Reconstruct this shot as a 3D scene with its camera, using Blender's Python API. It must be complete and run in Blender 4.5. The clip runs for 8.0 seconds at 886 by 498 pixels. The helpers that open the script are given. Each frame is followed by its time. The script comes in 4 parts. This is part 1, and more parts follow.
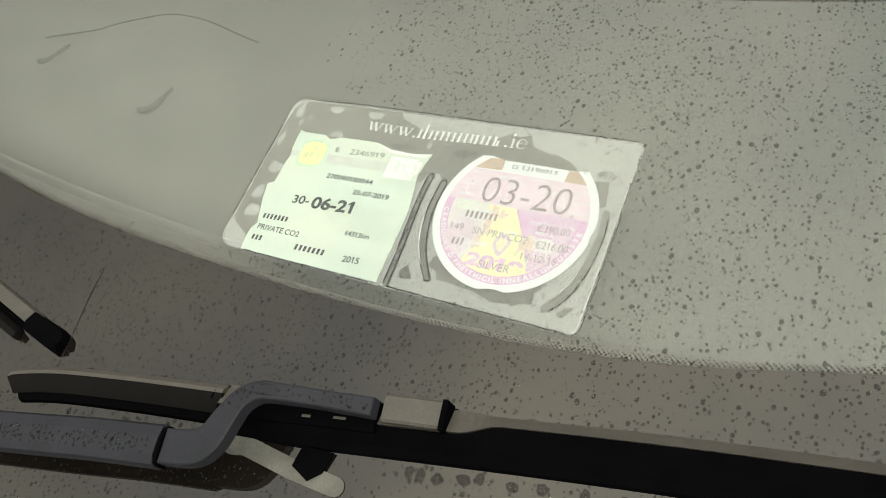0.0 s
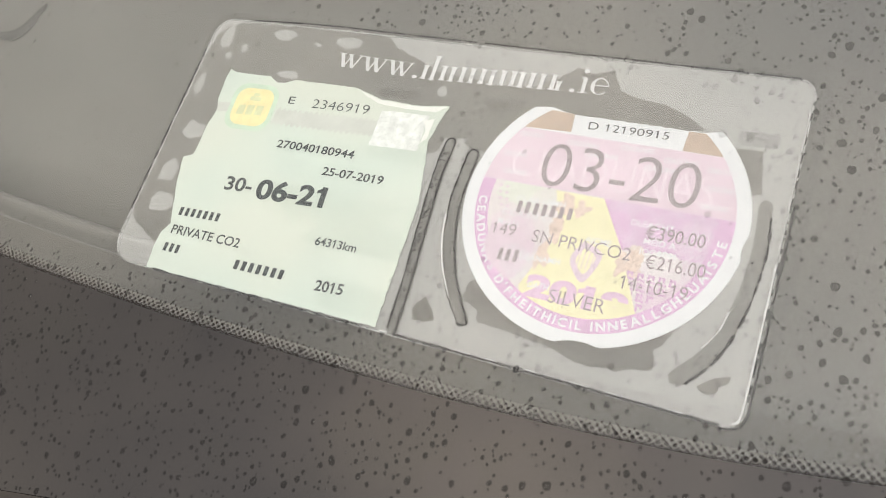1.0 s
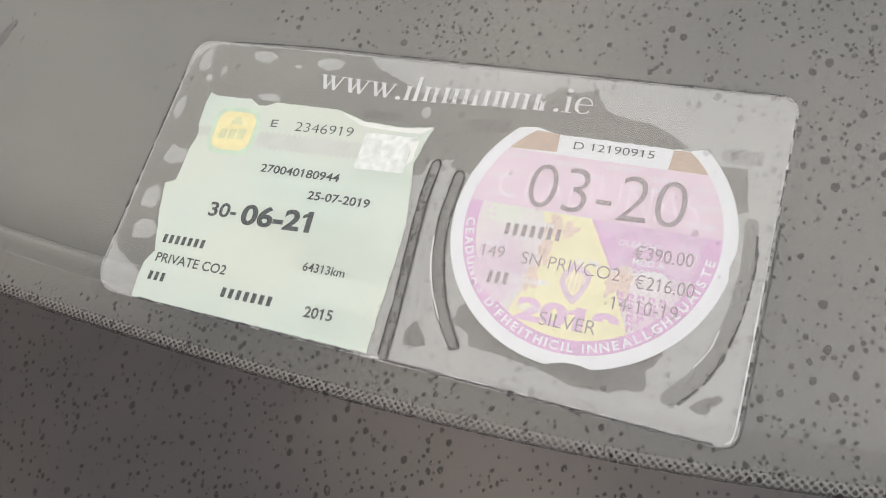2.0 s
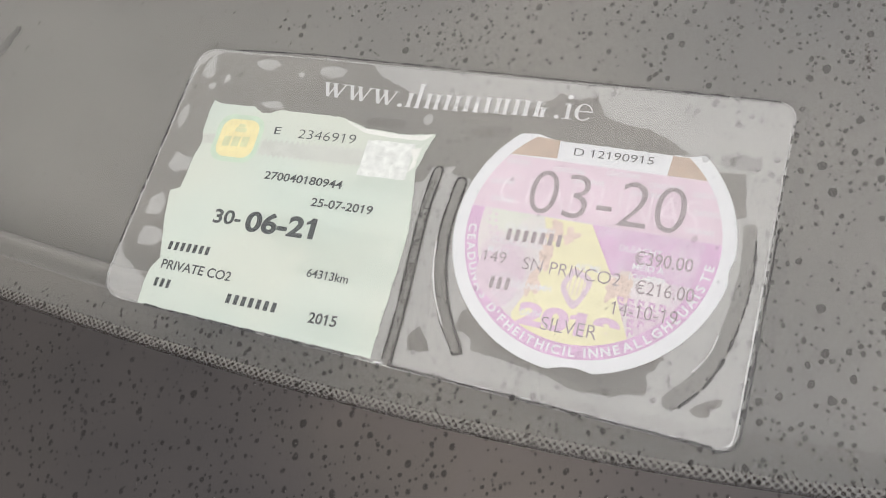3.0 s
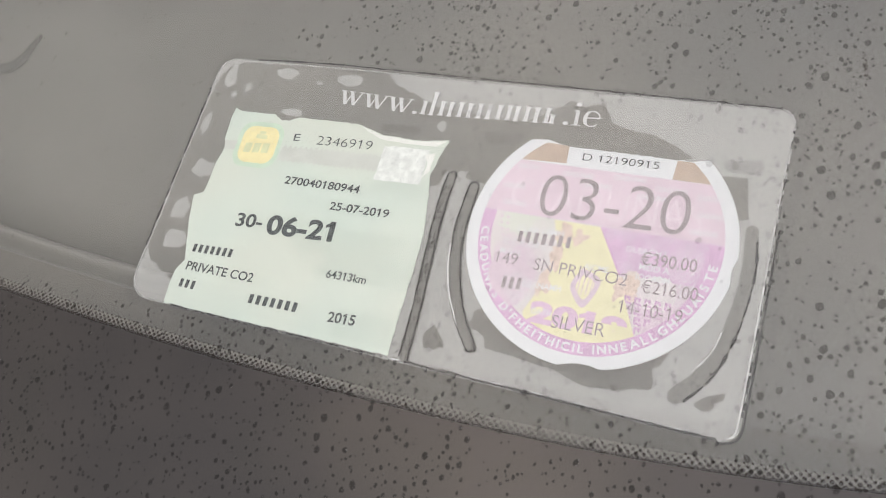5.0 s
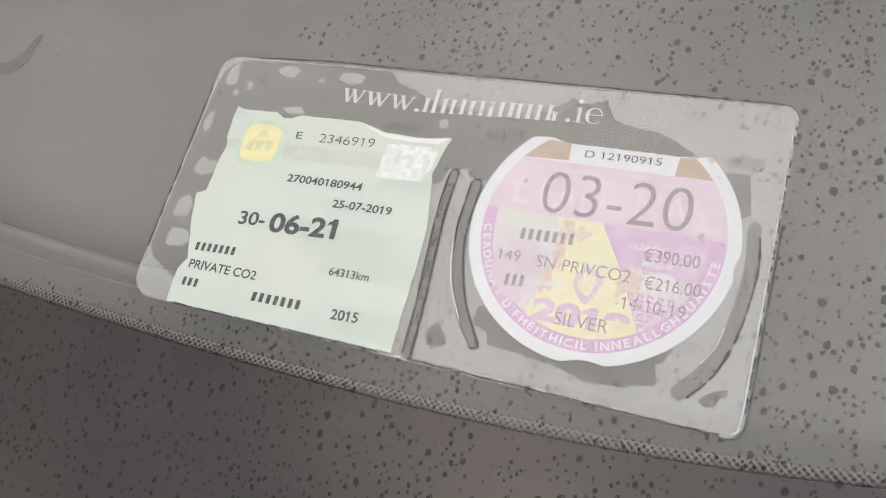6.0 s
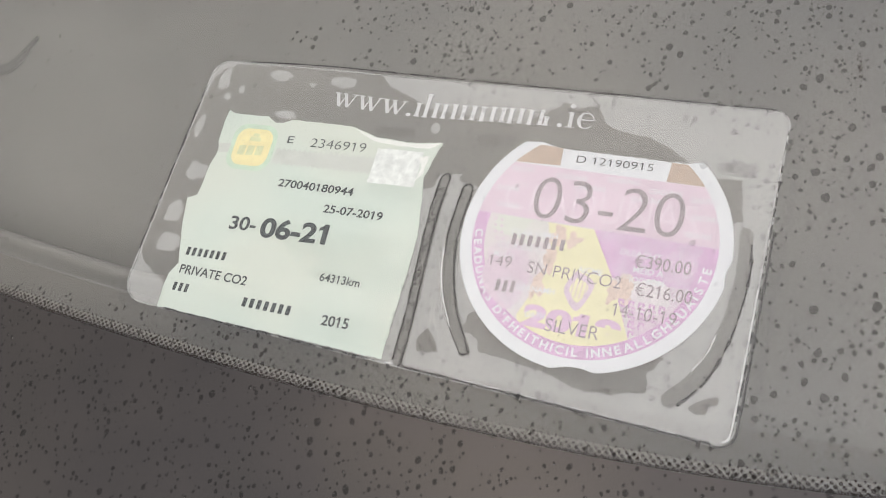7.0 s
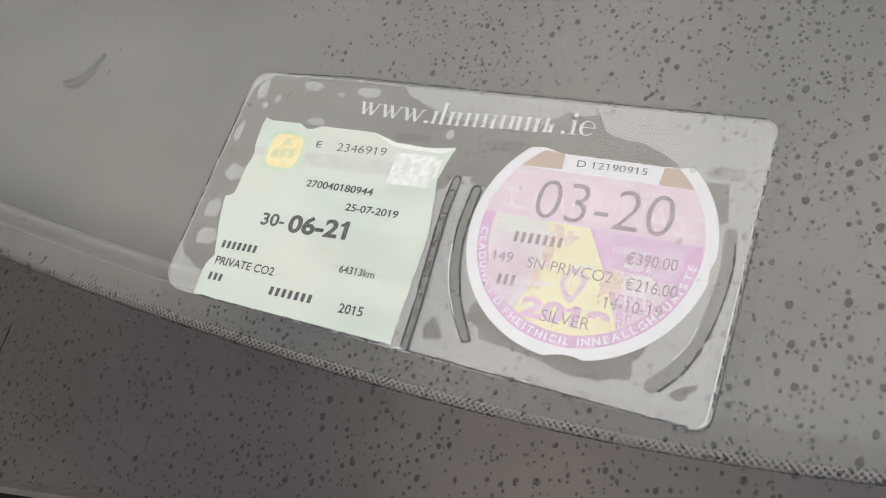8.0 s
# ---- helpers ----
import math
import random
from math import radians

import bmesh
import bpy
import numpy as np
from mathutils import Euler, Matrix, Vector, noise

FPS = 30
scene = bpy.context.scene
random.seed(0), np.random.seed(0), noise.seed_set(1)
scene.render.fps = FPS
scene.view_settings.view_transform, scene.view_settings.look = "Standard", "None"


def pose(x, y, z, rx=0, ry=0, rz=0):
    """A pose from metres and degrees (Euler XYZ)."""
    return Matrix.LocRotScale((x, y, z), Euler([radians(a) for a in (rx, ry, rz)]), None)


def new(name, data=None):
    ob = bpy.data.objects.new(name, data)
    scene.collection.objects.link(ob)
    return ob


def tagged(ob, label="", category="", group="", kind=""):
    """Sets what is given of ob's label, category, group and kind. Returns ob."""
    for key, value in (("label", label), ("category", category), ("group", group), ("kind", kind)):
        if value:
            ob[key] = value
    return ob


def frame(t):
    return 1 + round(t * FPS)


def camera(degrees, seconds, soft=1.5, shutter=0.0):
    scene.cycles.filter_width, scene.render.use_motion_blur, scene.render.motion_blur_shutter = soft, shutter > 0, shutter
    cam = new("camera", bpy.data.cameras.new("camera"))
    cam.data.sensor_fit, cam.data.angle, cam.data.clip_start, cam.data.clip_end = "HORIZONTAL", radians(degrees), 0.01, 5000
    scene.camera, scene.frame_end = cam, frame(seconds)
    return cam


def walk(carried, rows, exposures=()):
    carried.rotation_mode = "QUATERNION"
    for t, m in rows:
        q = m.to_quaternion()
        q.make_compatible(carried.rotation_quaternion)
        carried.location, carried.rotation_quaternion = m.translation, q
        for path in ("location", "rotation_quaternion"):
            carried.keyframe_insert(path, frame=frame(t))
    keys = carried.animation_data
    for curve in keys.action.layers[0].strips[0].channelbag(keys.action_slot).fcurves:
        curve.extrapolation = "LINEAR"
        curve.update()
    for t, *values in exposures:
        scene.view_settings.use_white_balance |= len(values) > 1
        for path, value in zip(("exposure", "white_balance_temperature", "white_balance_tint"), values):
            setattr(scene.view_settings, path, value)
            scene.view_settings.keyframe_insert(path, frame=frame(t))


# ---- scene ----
# A close look at a rainy windscreen with a disc holder behind it.
# Glass frame: x across the car, y up the glass, z out of it, in millimetres; origin at the tax disc's middle.
RAKE = 30.0
GLASS = pose(0, 0, 1.1, RAKE, 0, 0)

cam = camera(58.55, 8.0, soft=0.75)
ROWS = [
    (0.0, 0.1419, -0.2680, 1.2767, 57.61, 5.92, 30.32),
    (0.1, 0.1254, -0.2455, 1.2716, 56.61, 5.72, 29.91),
    (0.2, 0.1080, -0.2258, 1.2615, 55.77, 5.79, 29.75),
    (0.4, 0.0791, -0.2031, 1.2528, 53.71, 5.64, 29.20),
    (0.5, 0.0702, -0.2006, 1.2543, 52.82, 5.66, 28.64),
    (0.7, 0.0538, -0.1886, 1.2430, 51.63, 5.66, 27.36),
    (0.8, 0.0501, -0.1821, 1.2359, 51.55, 5.40, 26.59),
    (0.9, 0.0465, -0.1746, 1.2317, 51.02, 5.36, 25.68),
    (1.0, 0.0454, -0.1661, 1.2286, 50.68, 5.49, 25.14),
    (1.2, 0.0446, -0.1591, 1.2278, 50.34, 5.46, 23.97),
    (1.5, 0.0404, -0.1638, 1.2342, 50.03, 5.34, 22.80),
    (1.7, 0.0413, -0.1620, 1.2336, 50.10, 5.50, 22.86),
    (2.8, 0.0411, -0.1644, 1.2374, 50.43, 5.92, 22.84),
    (3.0, 0.0417, -0.1632, 1.2373, 50.20, 6.04, 22.81),
    (3.5, 0.0446, -0.1671, 1.2385, 50.07, 6.02, 22.71),
    (4.0, 0.0426, -0.1708, 1.2412, 50.18, 6.25, 22.82),
    (4.5, 0.0407, -0.1724, 1.2425, 50.22, 6.51, 23.12),
    (4.7, 0.0422, -0.1703, 1.2431, 50.25, 6.54, 23.16),
    (5.8, 0.0447, -0.1710, 1.2439, 50.64, 6.64, 23.22),
    (6.0, 0.0432, -0.1712, 1.2434, 50.29, 6.68, 23.11),
    (6.5, 0.0447, -0.1678, 1.2434, 50.36, 6.67, 23.16),
    (7.0, 0.0451, -0.1682, 1.2436, 50.29, 6.71, 23.14),
    (7.2, 0.0445, -0.1702, 1.2445, 50.33, 6.75, 23.21),
    (7.5, 0.0471, -0.1718, 1.2455, 50.65, 7.62, 24.42),
    (7.7, 0.0528, -0.1740, 1.2469, 51.37, 7.87, 25.57),
    (7.8, 0.0573, -0.1758, 1.2474, 51.82, 7.92, 26.15),
    (8.0, 0.0676, -0.1796, 1.2470, 52.44, 8.23, 27.25),
]
EXPOSURES = [(0.0, 0.38, 6900, -3), (0.5, 0.26, 6850, 8), (1.0, 0.19, 6680, 10), (1.5, 0.05, 6550, 12), (3.0, 0.0, 6480, 13), (8.0, 0.0, 6480, 13)]
walk(cam, [(t, pose(x, y, z, rx, ry, rz)) for t, x, y, z, rx, ry, rz in ROWS], EXPOSURES)

# ---- world and light ----
SUN_UP, SUN_TURN = 30.0, 125.5
world = bpy.data.worlds.new("overcast_sky")
scene.world = world
world.use_nodes = True
wt = world.node_tree
wt.nodes.clear()
w_out = wt.nodes.new("ShaderNodeOutputWorld")
w_bg = wt.nodes.new("ShaderNodeBackground")
w_sky = wt.nodes.new("ShaderNodeTexSky")
w_sky.sky_type, w_sky.sun_disc = "NISHITA", False
w_sky.sun_elevation, w_sky.sun_rotation = radians(SUN_UP), radians(SUN_TURN)
w_dim = wt.nodes.new("ShaderNodeVectorMath")
w_dim.operation = "SCALE"
w_dim.inputs["Scale"].default_value = 0.10
w_co = wt.nodes.new("ShaderNodeTexCoord")
w_noise = wt.nodes.new("ShaderNodeTexNoise")
w_noise.inputs["Scale"].default_value = 2.2
w_noise.inputs["Detail"].default_value = 5
w_noise.inputs["Roughness"].default_value = 0.45
w_ramp = wt.nodes.new("ShaderNodeValToRGB")
w_ramp.color_ramp.elements[0].position, w_ramp.color_ramp.elements[0].color = 0.32, (0.76, 0.78, 0.84, 1)
w_ramp.color_ramp.elements[1].position, w_ramp.color_ramp.elements[1].color = 0.68, (1.68, 1.57, 1.46, 1)
w_mix = wt.nodes.new("ShaderNodeMix")
w_mix.data_type = "RGBA"
w_mix.inputs["Factor"].default_value = 0.88
wt.links.new(w_sky.outputs[0], w_dim.inputs[0])
wt.links.new(w_co.outputs["Generated"], w_noise.inputs["Vector"])
wt.links.new(w_noise.outputs["Fac"], w_ramp.inputs["Fac"])
wt.links.new(w_dim.outputs[0], w_mix.inputs["A"])
wt.links.new(w_ramp.outputs[0], w_mix.inputs["B"])
# an overcast dome: three times brighter overhead than at the horizon, and brighter on the sun's side
w_dot = wt.nodes.new("ShaderNodeVectorMath")
w_dot.operation = "DOT_PRODUCT"
w_dot.inputs[1].default_value = (0.46, -0.53, 0.71)
w_dome = wt.nodes.new("ShaderNodeMapRange")
w_dome.inputs["From Min"].default_value, w_dome.inputs["From Max"].default_value = 0.0, 1.0
w_dome.inputs["To Min"].default_value, w_dome.inputs["To Max"].default_value = 0.31, 1.62
w_lit = wt.nodes.new("ShaderNodeVectorMath")
w_lit.operation = "SCALE"
wt.links.new(w_co.outputs["Generated"], w_dot.inputs[0])
wt.links.new(w_dot.outputs["Value"], w_dome.inputs["Value"])
wt.links.new(w_mix.outputs["Result"], w_lit.inputs[0])
wt.links.new(w_dome.outputs["Result"], w_lit.inputs["Scale"])
wt.links.new(w_lit.outputs[0], w_bg.inputs["Color"])
w_bg.inputs["Strength"].default_value = 1.0
wt.links.new(w_bg.outputs[0], w_out.inputs["Surface"])

sun = new("sun", bpy.data.lights.new("sun", "SUN"))
sun.data.energy, sun.data.angle, sun.data.color = 0.7, radians(25), (1.0, 0.97, 0.93)
sun.matrix_world = pose(0, 0, 5, 90 - SUN_UP, 0, 180 - SUN_TURN)


# ---- materials ----
def material(name, colour, rough=0.6, metal=0.0, spec=0.5, vary=0.0, scale=60.0, fine=0.0, fine_scale=900.0, bump=0.0, bump_scale=400.0):
    """A painted or moulded surface: colour varied at two scales, with fine relief."""
    m = bpy.data.materials.new(name)
    m.use_nodes = True
    nt = m.node_tree
    b = nt.nodes["Principled BSDF"]
    b.inputs["Base Color"].default_value = (*colour, 1)
    b.inputs["Roughness"].default_value = rough
    b.inputs["Metallic"].default_value = metal
    b.inputs["Specular IOR Level"].default_value = spec
    co = nt.nodes.new("ShaderNodeTexCoord")

    def tex(s, detail=3.0):
        n = nt.nodes.new("ShaderNodeTexNoise")
        n.inputs["Scale"].default_value, n.inputs["Detail"].default_value = s, detail
        nt.links.new(co.outputs["Object"], n.inputs["Vector"])
        return n

    last = None
    for amount, s in ((vary, scale), (fine, fine_scale)):
        if amount <= 0:
            continue
        n = tex(s)
        span = nt.nodes.new("ShaderNodeMapRange")
        span.inputs["From Min"].default_value, span.inputs["From Max"].default_value = 0.3, 0.7
        span.inputs["To Min"].default_value, span.inputs["To Max"].default_value = 1 - amount, 1 + amount
        nt.links.new(n.outputs["Fac"], span.inputs["Value"])
        mul = nt.nodes.new("ShaderNodeVectorMath")
        mul.operation = "SCALE"
        if last is None:
            mul.inputs[0].default_value = colour
        else:
            nt.links.new(last, mul.inputs[0])
        nt.links.new(span.outputs["Result"], mul.inputs["Scale"])
        last = mul.outputs[0]
    if last is not None:
        nt.links.new(last, b.inputs["Base Color"])
    if bump > 0:
        bn = nt.nodes.new("ShaderNodeBump")
        bn.inputs["Strength"].default_value, bn.inputs["Distance"].default_value = bump, 0.0004
        nt.links.new(tex(bump_scale, 4.0).outputs["Fac"], bn.inputs["Height"])
        nt.links.new(bn.outputs[0], b.inputs["Normal"])
    return m


def film(name, clear, gloss, haze, rough=0.2, white=(0.85, 0.85, 0.84), speckle=0.0, speckle_scale=500.0):
    """A clear plastic film: what passes straight through, a sheen and a milky haze."""
    m = bpy.data.materials.new(name)
    m.use_nodes = True
    nt = m.node_tree
    nt.nodes.remove(nt.nodes["Principled BSDF"])
    out = nt.nodes["Material Output"]
    tr = nt.nodes.new("ShaderNodeBsdfTransparent")
    tr.inputs["Color"].default_value = (*clear, 1)
    gl = nt.nodes.new("ShaderNodeBsdfGlossy")
    gl.inputs["Roughness"].default_value = rough
    df = nt.nodes.new("ShaderNodeBsdfDiffuse")
    df.inputs["Color"].default_value = (*white, 1)
    a, c = nt.nodes.new("ShaderNodeMixShader"), nt.nodes.new("ShaderNodeMixShader")
    a.inputs[0].default_value, c.inputs[0].default_value = gloss, haze
    nt.links.new(tr.outputs[0], a.inputs[1])
    nt.links.new(gl.outputs[0], a.inputs[2])
    nt.links.new(a.outputs[0], c.inputs[1])
    nt.links.new(df.outputs[0], c.inputs[2])
    if speckle > 0:
        co, n = nt.nodes.new("ShaderNodeTexCoord"), nt.nodes.new("ShaderNodeTexNoise")
        n.inputs["Scale"].default_value, n.inputs["Detail"].default_value = speckle_scale, 3
        r = nt.nodes.new("ShaderNodeMapRange")
        r.inputs["From Min"].default_value, r.inputs["From Max"].default_value = 0.54, 0.72
        r.inputs["To Min"].default_value, r.inputs["To Max"].default_value = haze, haze + speckle
        nt.links.new(co.outputs["Object"], n.inputs["Vector"])
        nt.links.new(n.outputs["Fac"], r.inputs["Value"])
        nt.links.new(r.outputs["Result"], c.inputs[0])
    nt.links.new(c.outputs[0], out.inputs["Surface"])
    return m


def glass(name, tint, ior):
    m = bpy.data.materials.new(name)
    m.use_nodes = True
    b = m.node_tree.nodes["Principled BSDF"]
    b.inputs["Base Color"].default_value = (*tint, 1)
    b.inputs["Roughness"].default_value = 0.0
    b.inputs["IOR"].default_value = ior
    b.inputs["Transmission Weight"].default_value = 1.0
    return m


GLASS_MAT = glass("clear_glass", (0.97, 0.985, 0.97), 1.52)
# greyer than bare enamel: the diffuse tone stands in for reflected sky
FRIT = material("enamel_with_sky_grey", (0.046, 0.039, 0.034), 0.8, spec=0.0, vary=0.2, scale=30)
FRIT_GLASS = material("enamelled_glass", (0.0075, 0.0062, 0.0052), 0.0, vary=0.2, scale=30)
FRIT_GLASS.node_tree.nodes["Principled BSDF"].inputs["IOR"].default_value = 1.765
FRIT_GLASS.node_tree.nodes["Principled BSDF"].inputs["Specular Tint"].default_value = (1.0, 0.95, 0.91, 1)
# the drops' dark haze stands in for the sky reflection they break
WATER = film("rain_water", (0.97, 0.97, 0.97), 0.012, 0.37, rough=0.05, white=(0.030, 0.029, 0.028))
# fainter copy, for places where that lost reflection hardly shows
FAINT_WATER = film("faint_drop_water", (0.98, 0.98, 0.98), 0.008, 0.13, rough=0.05, white=(0.035, 0.034, 0.033))
# milky vinyl; its white also paints sky reflected at the air gap
HAZY = film("hazy_vinyl", (0.93, 0.93, 0.93), 0.10, 0.165, rough=0.25, white=(0.84, 0.852, 0.832), speckle=0.03, speckle_scale=120)
WET = film("clung_vinyl", (0.90, 0.89, 0.875), 0.0, 0.042, white=(0.80, 0.79, 0.76), speckle=0.15, speckle_scale=3000)
SLOT_FILM = film("slot_vinyl", (0.90, 0.895, 0.88), 0.03, 0.05, white=(0.80, 0.80, 0.77), speckle=0.05, speckle_scale=700)
CLEAR_EDGE = film("vinyl_weld", (0.86, 0.86, 0.86), 0.16, 0.08, rough=0.15)
GRIME = material("dark_grime", (0.012, 0.011, 0.010), 0.7, vary=0.4, scale=500)
GAP_PALE = material("gap_light_tone", (0.186, 0.173, 0.154), 0.7, vary=0.06, scale=80)
FLECK = material("condensation_white", (0.45, 0.437, 0.415), 0.4, vary=0.3, scale=900)
PRINT_AND_GLINT_WHITE = material("white_print_and_glint", (0.62, 0.62, 0.63), 0.5, vary=0.05, scale=300)
CERT = material("pale_green_paper", (0.565, 0.64, 0.58), 0.75, vary=0.04, scale=45, fine=0.03, fine_scale=1500, bump=0.15, bump_scale=900)
CHEVRON = material("fine_green_grey_print", (0.45, 0.525, 0.465), 0.75, vary=0.06, scale=60)


def second_tone(m, colour, scale):
    """Lets a second printed tint come and go over the first."""
    nt = m.node_tree
    b = nt.nodes["Principled BSDF"]
    co, n = nt.nodes.new("ShaderNodeTexCoord"), nt.nodes.new("ShaderNodeTexNoise")
    n.inputs["Scale"].default_value, n.inputs["Detail"].default_value = scale, 1.0
    span = nt.nodes.new("ShaderNodeMapRange")
    span.inputs["From Min"].default_value, span.inputs["From Max"].default_value = 0.38, 0.62
    mix = nt.nodes.new("ShaderNodeMix")
    mix.data_type = "RGBA"
    nt.links.new(co.outputs["Object"], n.inputs["Vector"])
    nt.links.new(n.outputs["Fac"], span.inputs["Value"])
    nt.links.new(span.outputs["Result"], mix.inputs["Factor"])
    nt.links.new(b.inputs["Base Color"].links[0].from_socket, mix.inputs["A"])
    mix.inputs["B"].default_value = (*colour, 1)
    nt.links.new(mix.outputs["Result"], b.inputs["Base Color"])


second_tone(CERT, (0.60, 0.64, 0.57), 26.0)
CERT_GREY = material("grey_band_print", (0.55, 0.57, 0.53), 0.75, vary=0.05, scale=200)
TORN = material("white_torn_paper", (0.76, 0.77, 0.74), 0.8, vary=0.05, scale=300, bump=0.3)
# the seal's uneven tone paints the lit and shaded facets of its crinkles
SEAL = material("crinkled_silver_seal", (0.715, 0.74, 0.72), 0.35, metal=0.1, vary=0.15, scale=420, bump=1.0, bump_scale=150)
INK = material("black_ink", (0.04, 0.05, 0.05), 0.7, vary=0.2, scale=600)
INK_SOFT = material("grey_ink", (0.31, 0.265, 0.285), 0.7, vary=0.2, scale=600)
GREEN = material("green_logo_edge", (0.53, 0.655, 0.525), 0.7, vary=0.08, scale=300)
YELLOW = material("yellow_logo", (0.79, 0.71, 0.39), 0.7, vary=0.06, scale=300)
LOGO_INK = material("olive_logo_print", (0.63, 0.645, 0.40), 0.7, vary=0.08, scale=300)
DISC_WHITE = material("white_disc_paper", (0.68, 0.695, 0.72), 0.7, vary=0.03, scale=200, bump=0.1)
PINK = material("pale_pink_print", (0.66, 0.54, 0.62), 0.7, vary=0.06, scale=120, fine=0.04, fine_scale=1200, bump=0.5, bump_scale=350)
PURPLE = material("purple_print", (0.60, 0.40, 0.58), 0.7, vary=0.08, scale=250, fine=0.14, fine_scale=2600)
MAUVE = material("mauve_guilloche", (0.63, 0.52, 0.60), 0.7, vary=0.08, scale=500, fine=0.08, fine_scale=2600)
YEAR_PRINT = material("faded_purple_print", (0.63, 0.46, 0.60), 0.7, vary=0.06, scale=250, fine=0.08, fine_scale=2600)
PEACH = material("peach_guilloche", (0.655, 0.615, 0.62), 0.7, vary=0.05, scale=500, fine=0.08, fine_scale=2600)
GREEN_TINT = material("pale_green_print", (0.635, 0.655, 0.60), 0.7, vary=0.05, scale=500, fine=0.06, fine_scale=2600)
DISC_YELLOW = material("yellow_print", (0.72, 0.69, 0.47), 0.7, vary=0.06, scale=300)
BROWN = material("brown_print", (0.46, 0.36, 0.29), 0.7, vary=0.12, scale=300)
PALE_PRINT = material("pale_grey_print", (0.68, 0.65, 0.66), 0.7, vary=0.1, scale=500, fine=0.12, fine_scale=2600)
PEACH_DEEP = material("deep_peach_print", (0.66, 0.54, 0.48), 0.7, vary=0.16, scale=900, fine=0.2, fine_scale=2600)
EMBOSS = material("embossed_pink", (0.72, 0.62, 0.69), 0.6, vary=0.08, scale=400)
DASH = material("grey_dash_plastic", (0.210, 0.202, 0.186), 0.55, vary=0.06, scale=12, fine=0.03, fine_scale=1500, bump=0.12, bump_scale=900)
DASH_LIP = material("pale_dash_lip", (0.156, 0.145, 0.129), 0.5, vary=0.05, scale=20, fine=0.05, fine_scale=1200)
DASH_DARK = material("dark_dash_tone", (0.135, 0.13, 0.12), 0.7, vary=0.1, scale=40)
TAG = material("mottled_pale_grey", (0.105, 0.10, 0.088), 0.6, vary=0.3, scale=70, fine=0.15)
ARM_PAINT = material("blue_grey_arm_paint", (0.024, 0.024, 0.031), 0.55, spec=0.2, vary=0.12, scale=50, fine=0.1, fine_scale=800, bump=0.3, bump_scale=600)
RUBBER = material("black_rubber", (0.0015, 0.0015, 0.002), 0.75, spec=0.02, vary=0.25, scale=80, bump=0.2)
BLADE_GREY = material("dusty_blade_plastic", (0.006, 0.005, 0.005), 0.65, spec=0.10, vary=0.25, scale=60, fine=0.1)
# pale because the sky's reflection on the blade's upper faces is painted in
LIP_GREY = material("sky_paled_lip_grey", (0.075, 0.066, 0.058), 0.55, vary=0.12, scale=80, fine=0.1)
CABIN = material("cabin_lining", (0.14, 0.135, 0.13), 0.9, vary=0.08, scale=15, bump=0.2)
ASPHALT = material("asphalt", (0.05, 0.05, 0.05), 0.9, vary=0.2, scale=3, fine=0.3, fine_scale=120, bump=0.4)

# ---- building helpers ----
rng = random.Random(7)


def w(x, y, z):
    """A point of the glass frame, in millimetres, in the world."""
    return GLASS @ Vector((x / 1000, y / 1000, z / 1000))


def thing(name, x, y, z, label, category, group=""):
    """An Empty at a place of the glass frame, for parts to hang from."""
    ob = new(name)
    ob.empty_display_size = 0.01
    ob.matrix_world = Matrix.Translation(w(x, y, z))
    return tagged(ob, label, category, group)


def origin(parent):
    o = Vector((0, 0, 0))
    while parent is not None:
        o += parent.location
        parent = parent.parent
    return o


def part(name, bm, mat, parent=None, label="", smooth=False, local=True):
    """Links a bmesh, drawn in the glass frame, as one mesh under a thing or part."""
    o = origin(parent)
    for v in bm.verts:
        v.co = (w(*v.co) if local else v.co) - o
    bmesh.ops.recalc_face_normals(bm, faces=bm.faces)
    me = bpy.data.meshes.new(name)
    bm.to_mesh(me)
    bm.free()
    me.materials.append(mat)
    if smooth:
        for p in me.polygons:
            p.use_smooth = True
    ob = new(name, me)
    ob.parent = parent
    return tagged(ob, label)


def sheet(outline, z, thick=0.0):
    """A flat piece with that outline, its face at z and its back thick below."""
    bm = bmesh.new()
    f = bm.faces.new([bm.verts.new((x, y, z)) for x, y in outline])
    if thick:
        e = bmesh.ops.extrude_face_region(bm, geom=[f])
        for v in e["geom"]:
            if isinstance(v, bmesh.types.BMVert):
                v.co.z -= thick
    bmesh.ops.triangulate(bm, faces=[g for g in bm.faces if len(g.verts) > 4])
    return bm


def holed(outline, holes, z):
    """A film with openings in it."""
    bm = bmesh.new()
    edges = []
    for loop in (outline, *holes):
        vs = [bm.verts.new((x, y, z)) for x, y in loop]
        edges += [bm.edges.new((vs[i], vs[i - 1])) for i in range(len(vs))]
    bmesh.ops.triangle_fill(bm, use_beauty=True, use_dissolve=False, edges=edges)
    return bm


def rect(x0, y0, x1, y1, r=0.0, n=6):
    """A rectangle's outline with rounded corners."""
    if r <= 0:
        return [(x0, y0), (x1, y0), (x1, y1), (x0, y1)]
    pts = []
    for cx, cy, a0 in ((x1 - r, y0 + r, -90), (x1 - r, y1 - r, 0), (x0 + r, y1 - r, 90), (x0 + r, y0 + r, 180)):
        pts += [(cx + r * math.cos(radians(a0 + 90 * i / n)), cy + r * math.sin(radians(a0 + 90 * i / n))) for i in range(n + 1)]
    return pts


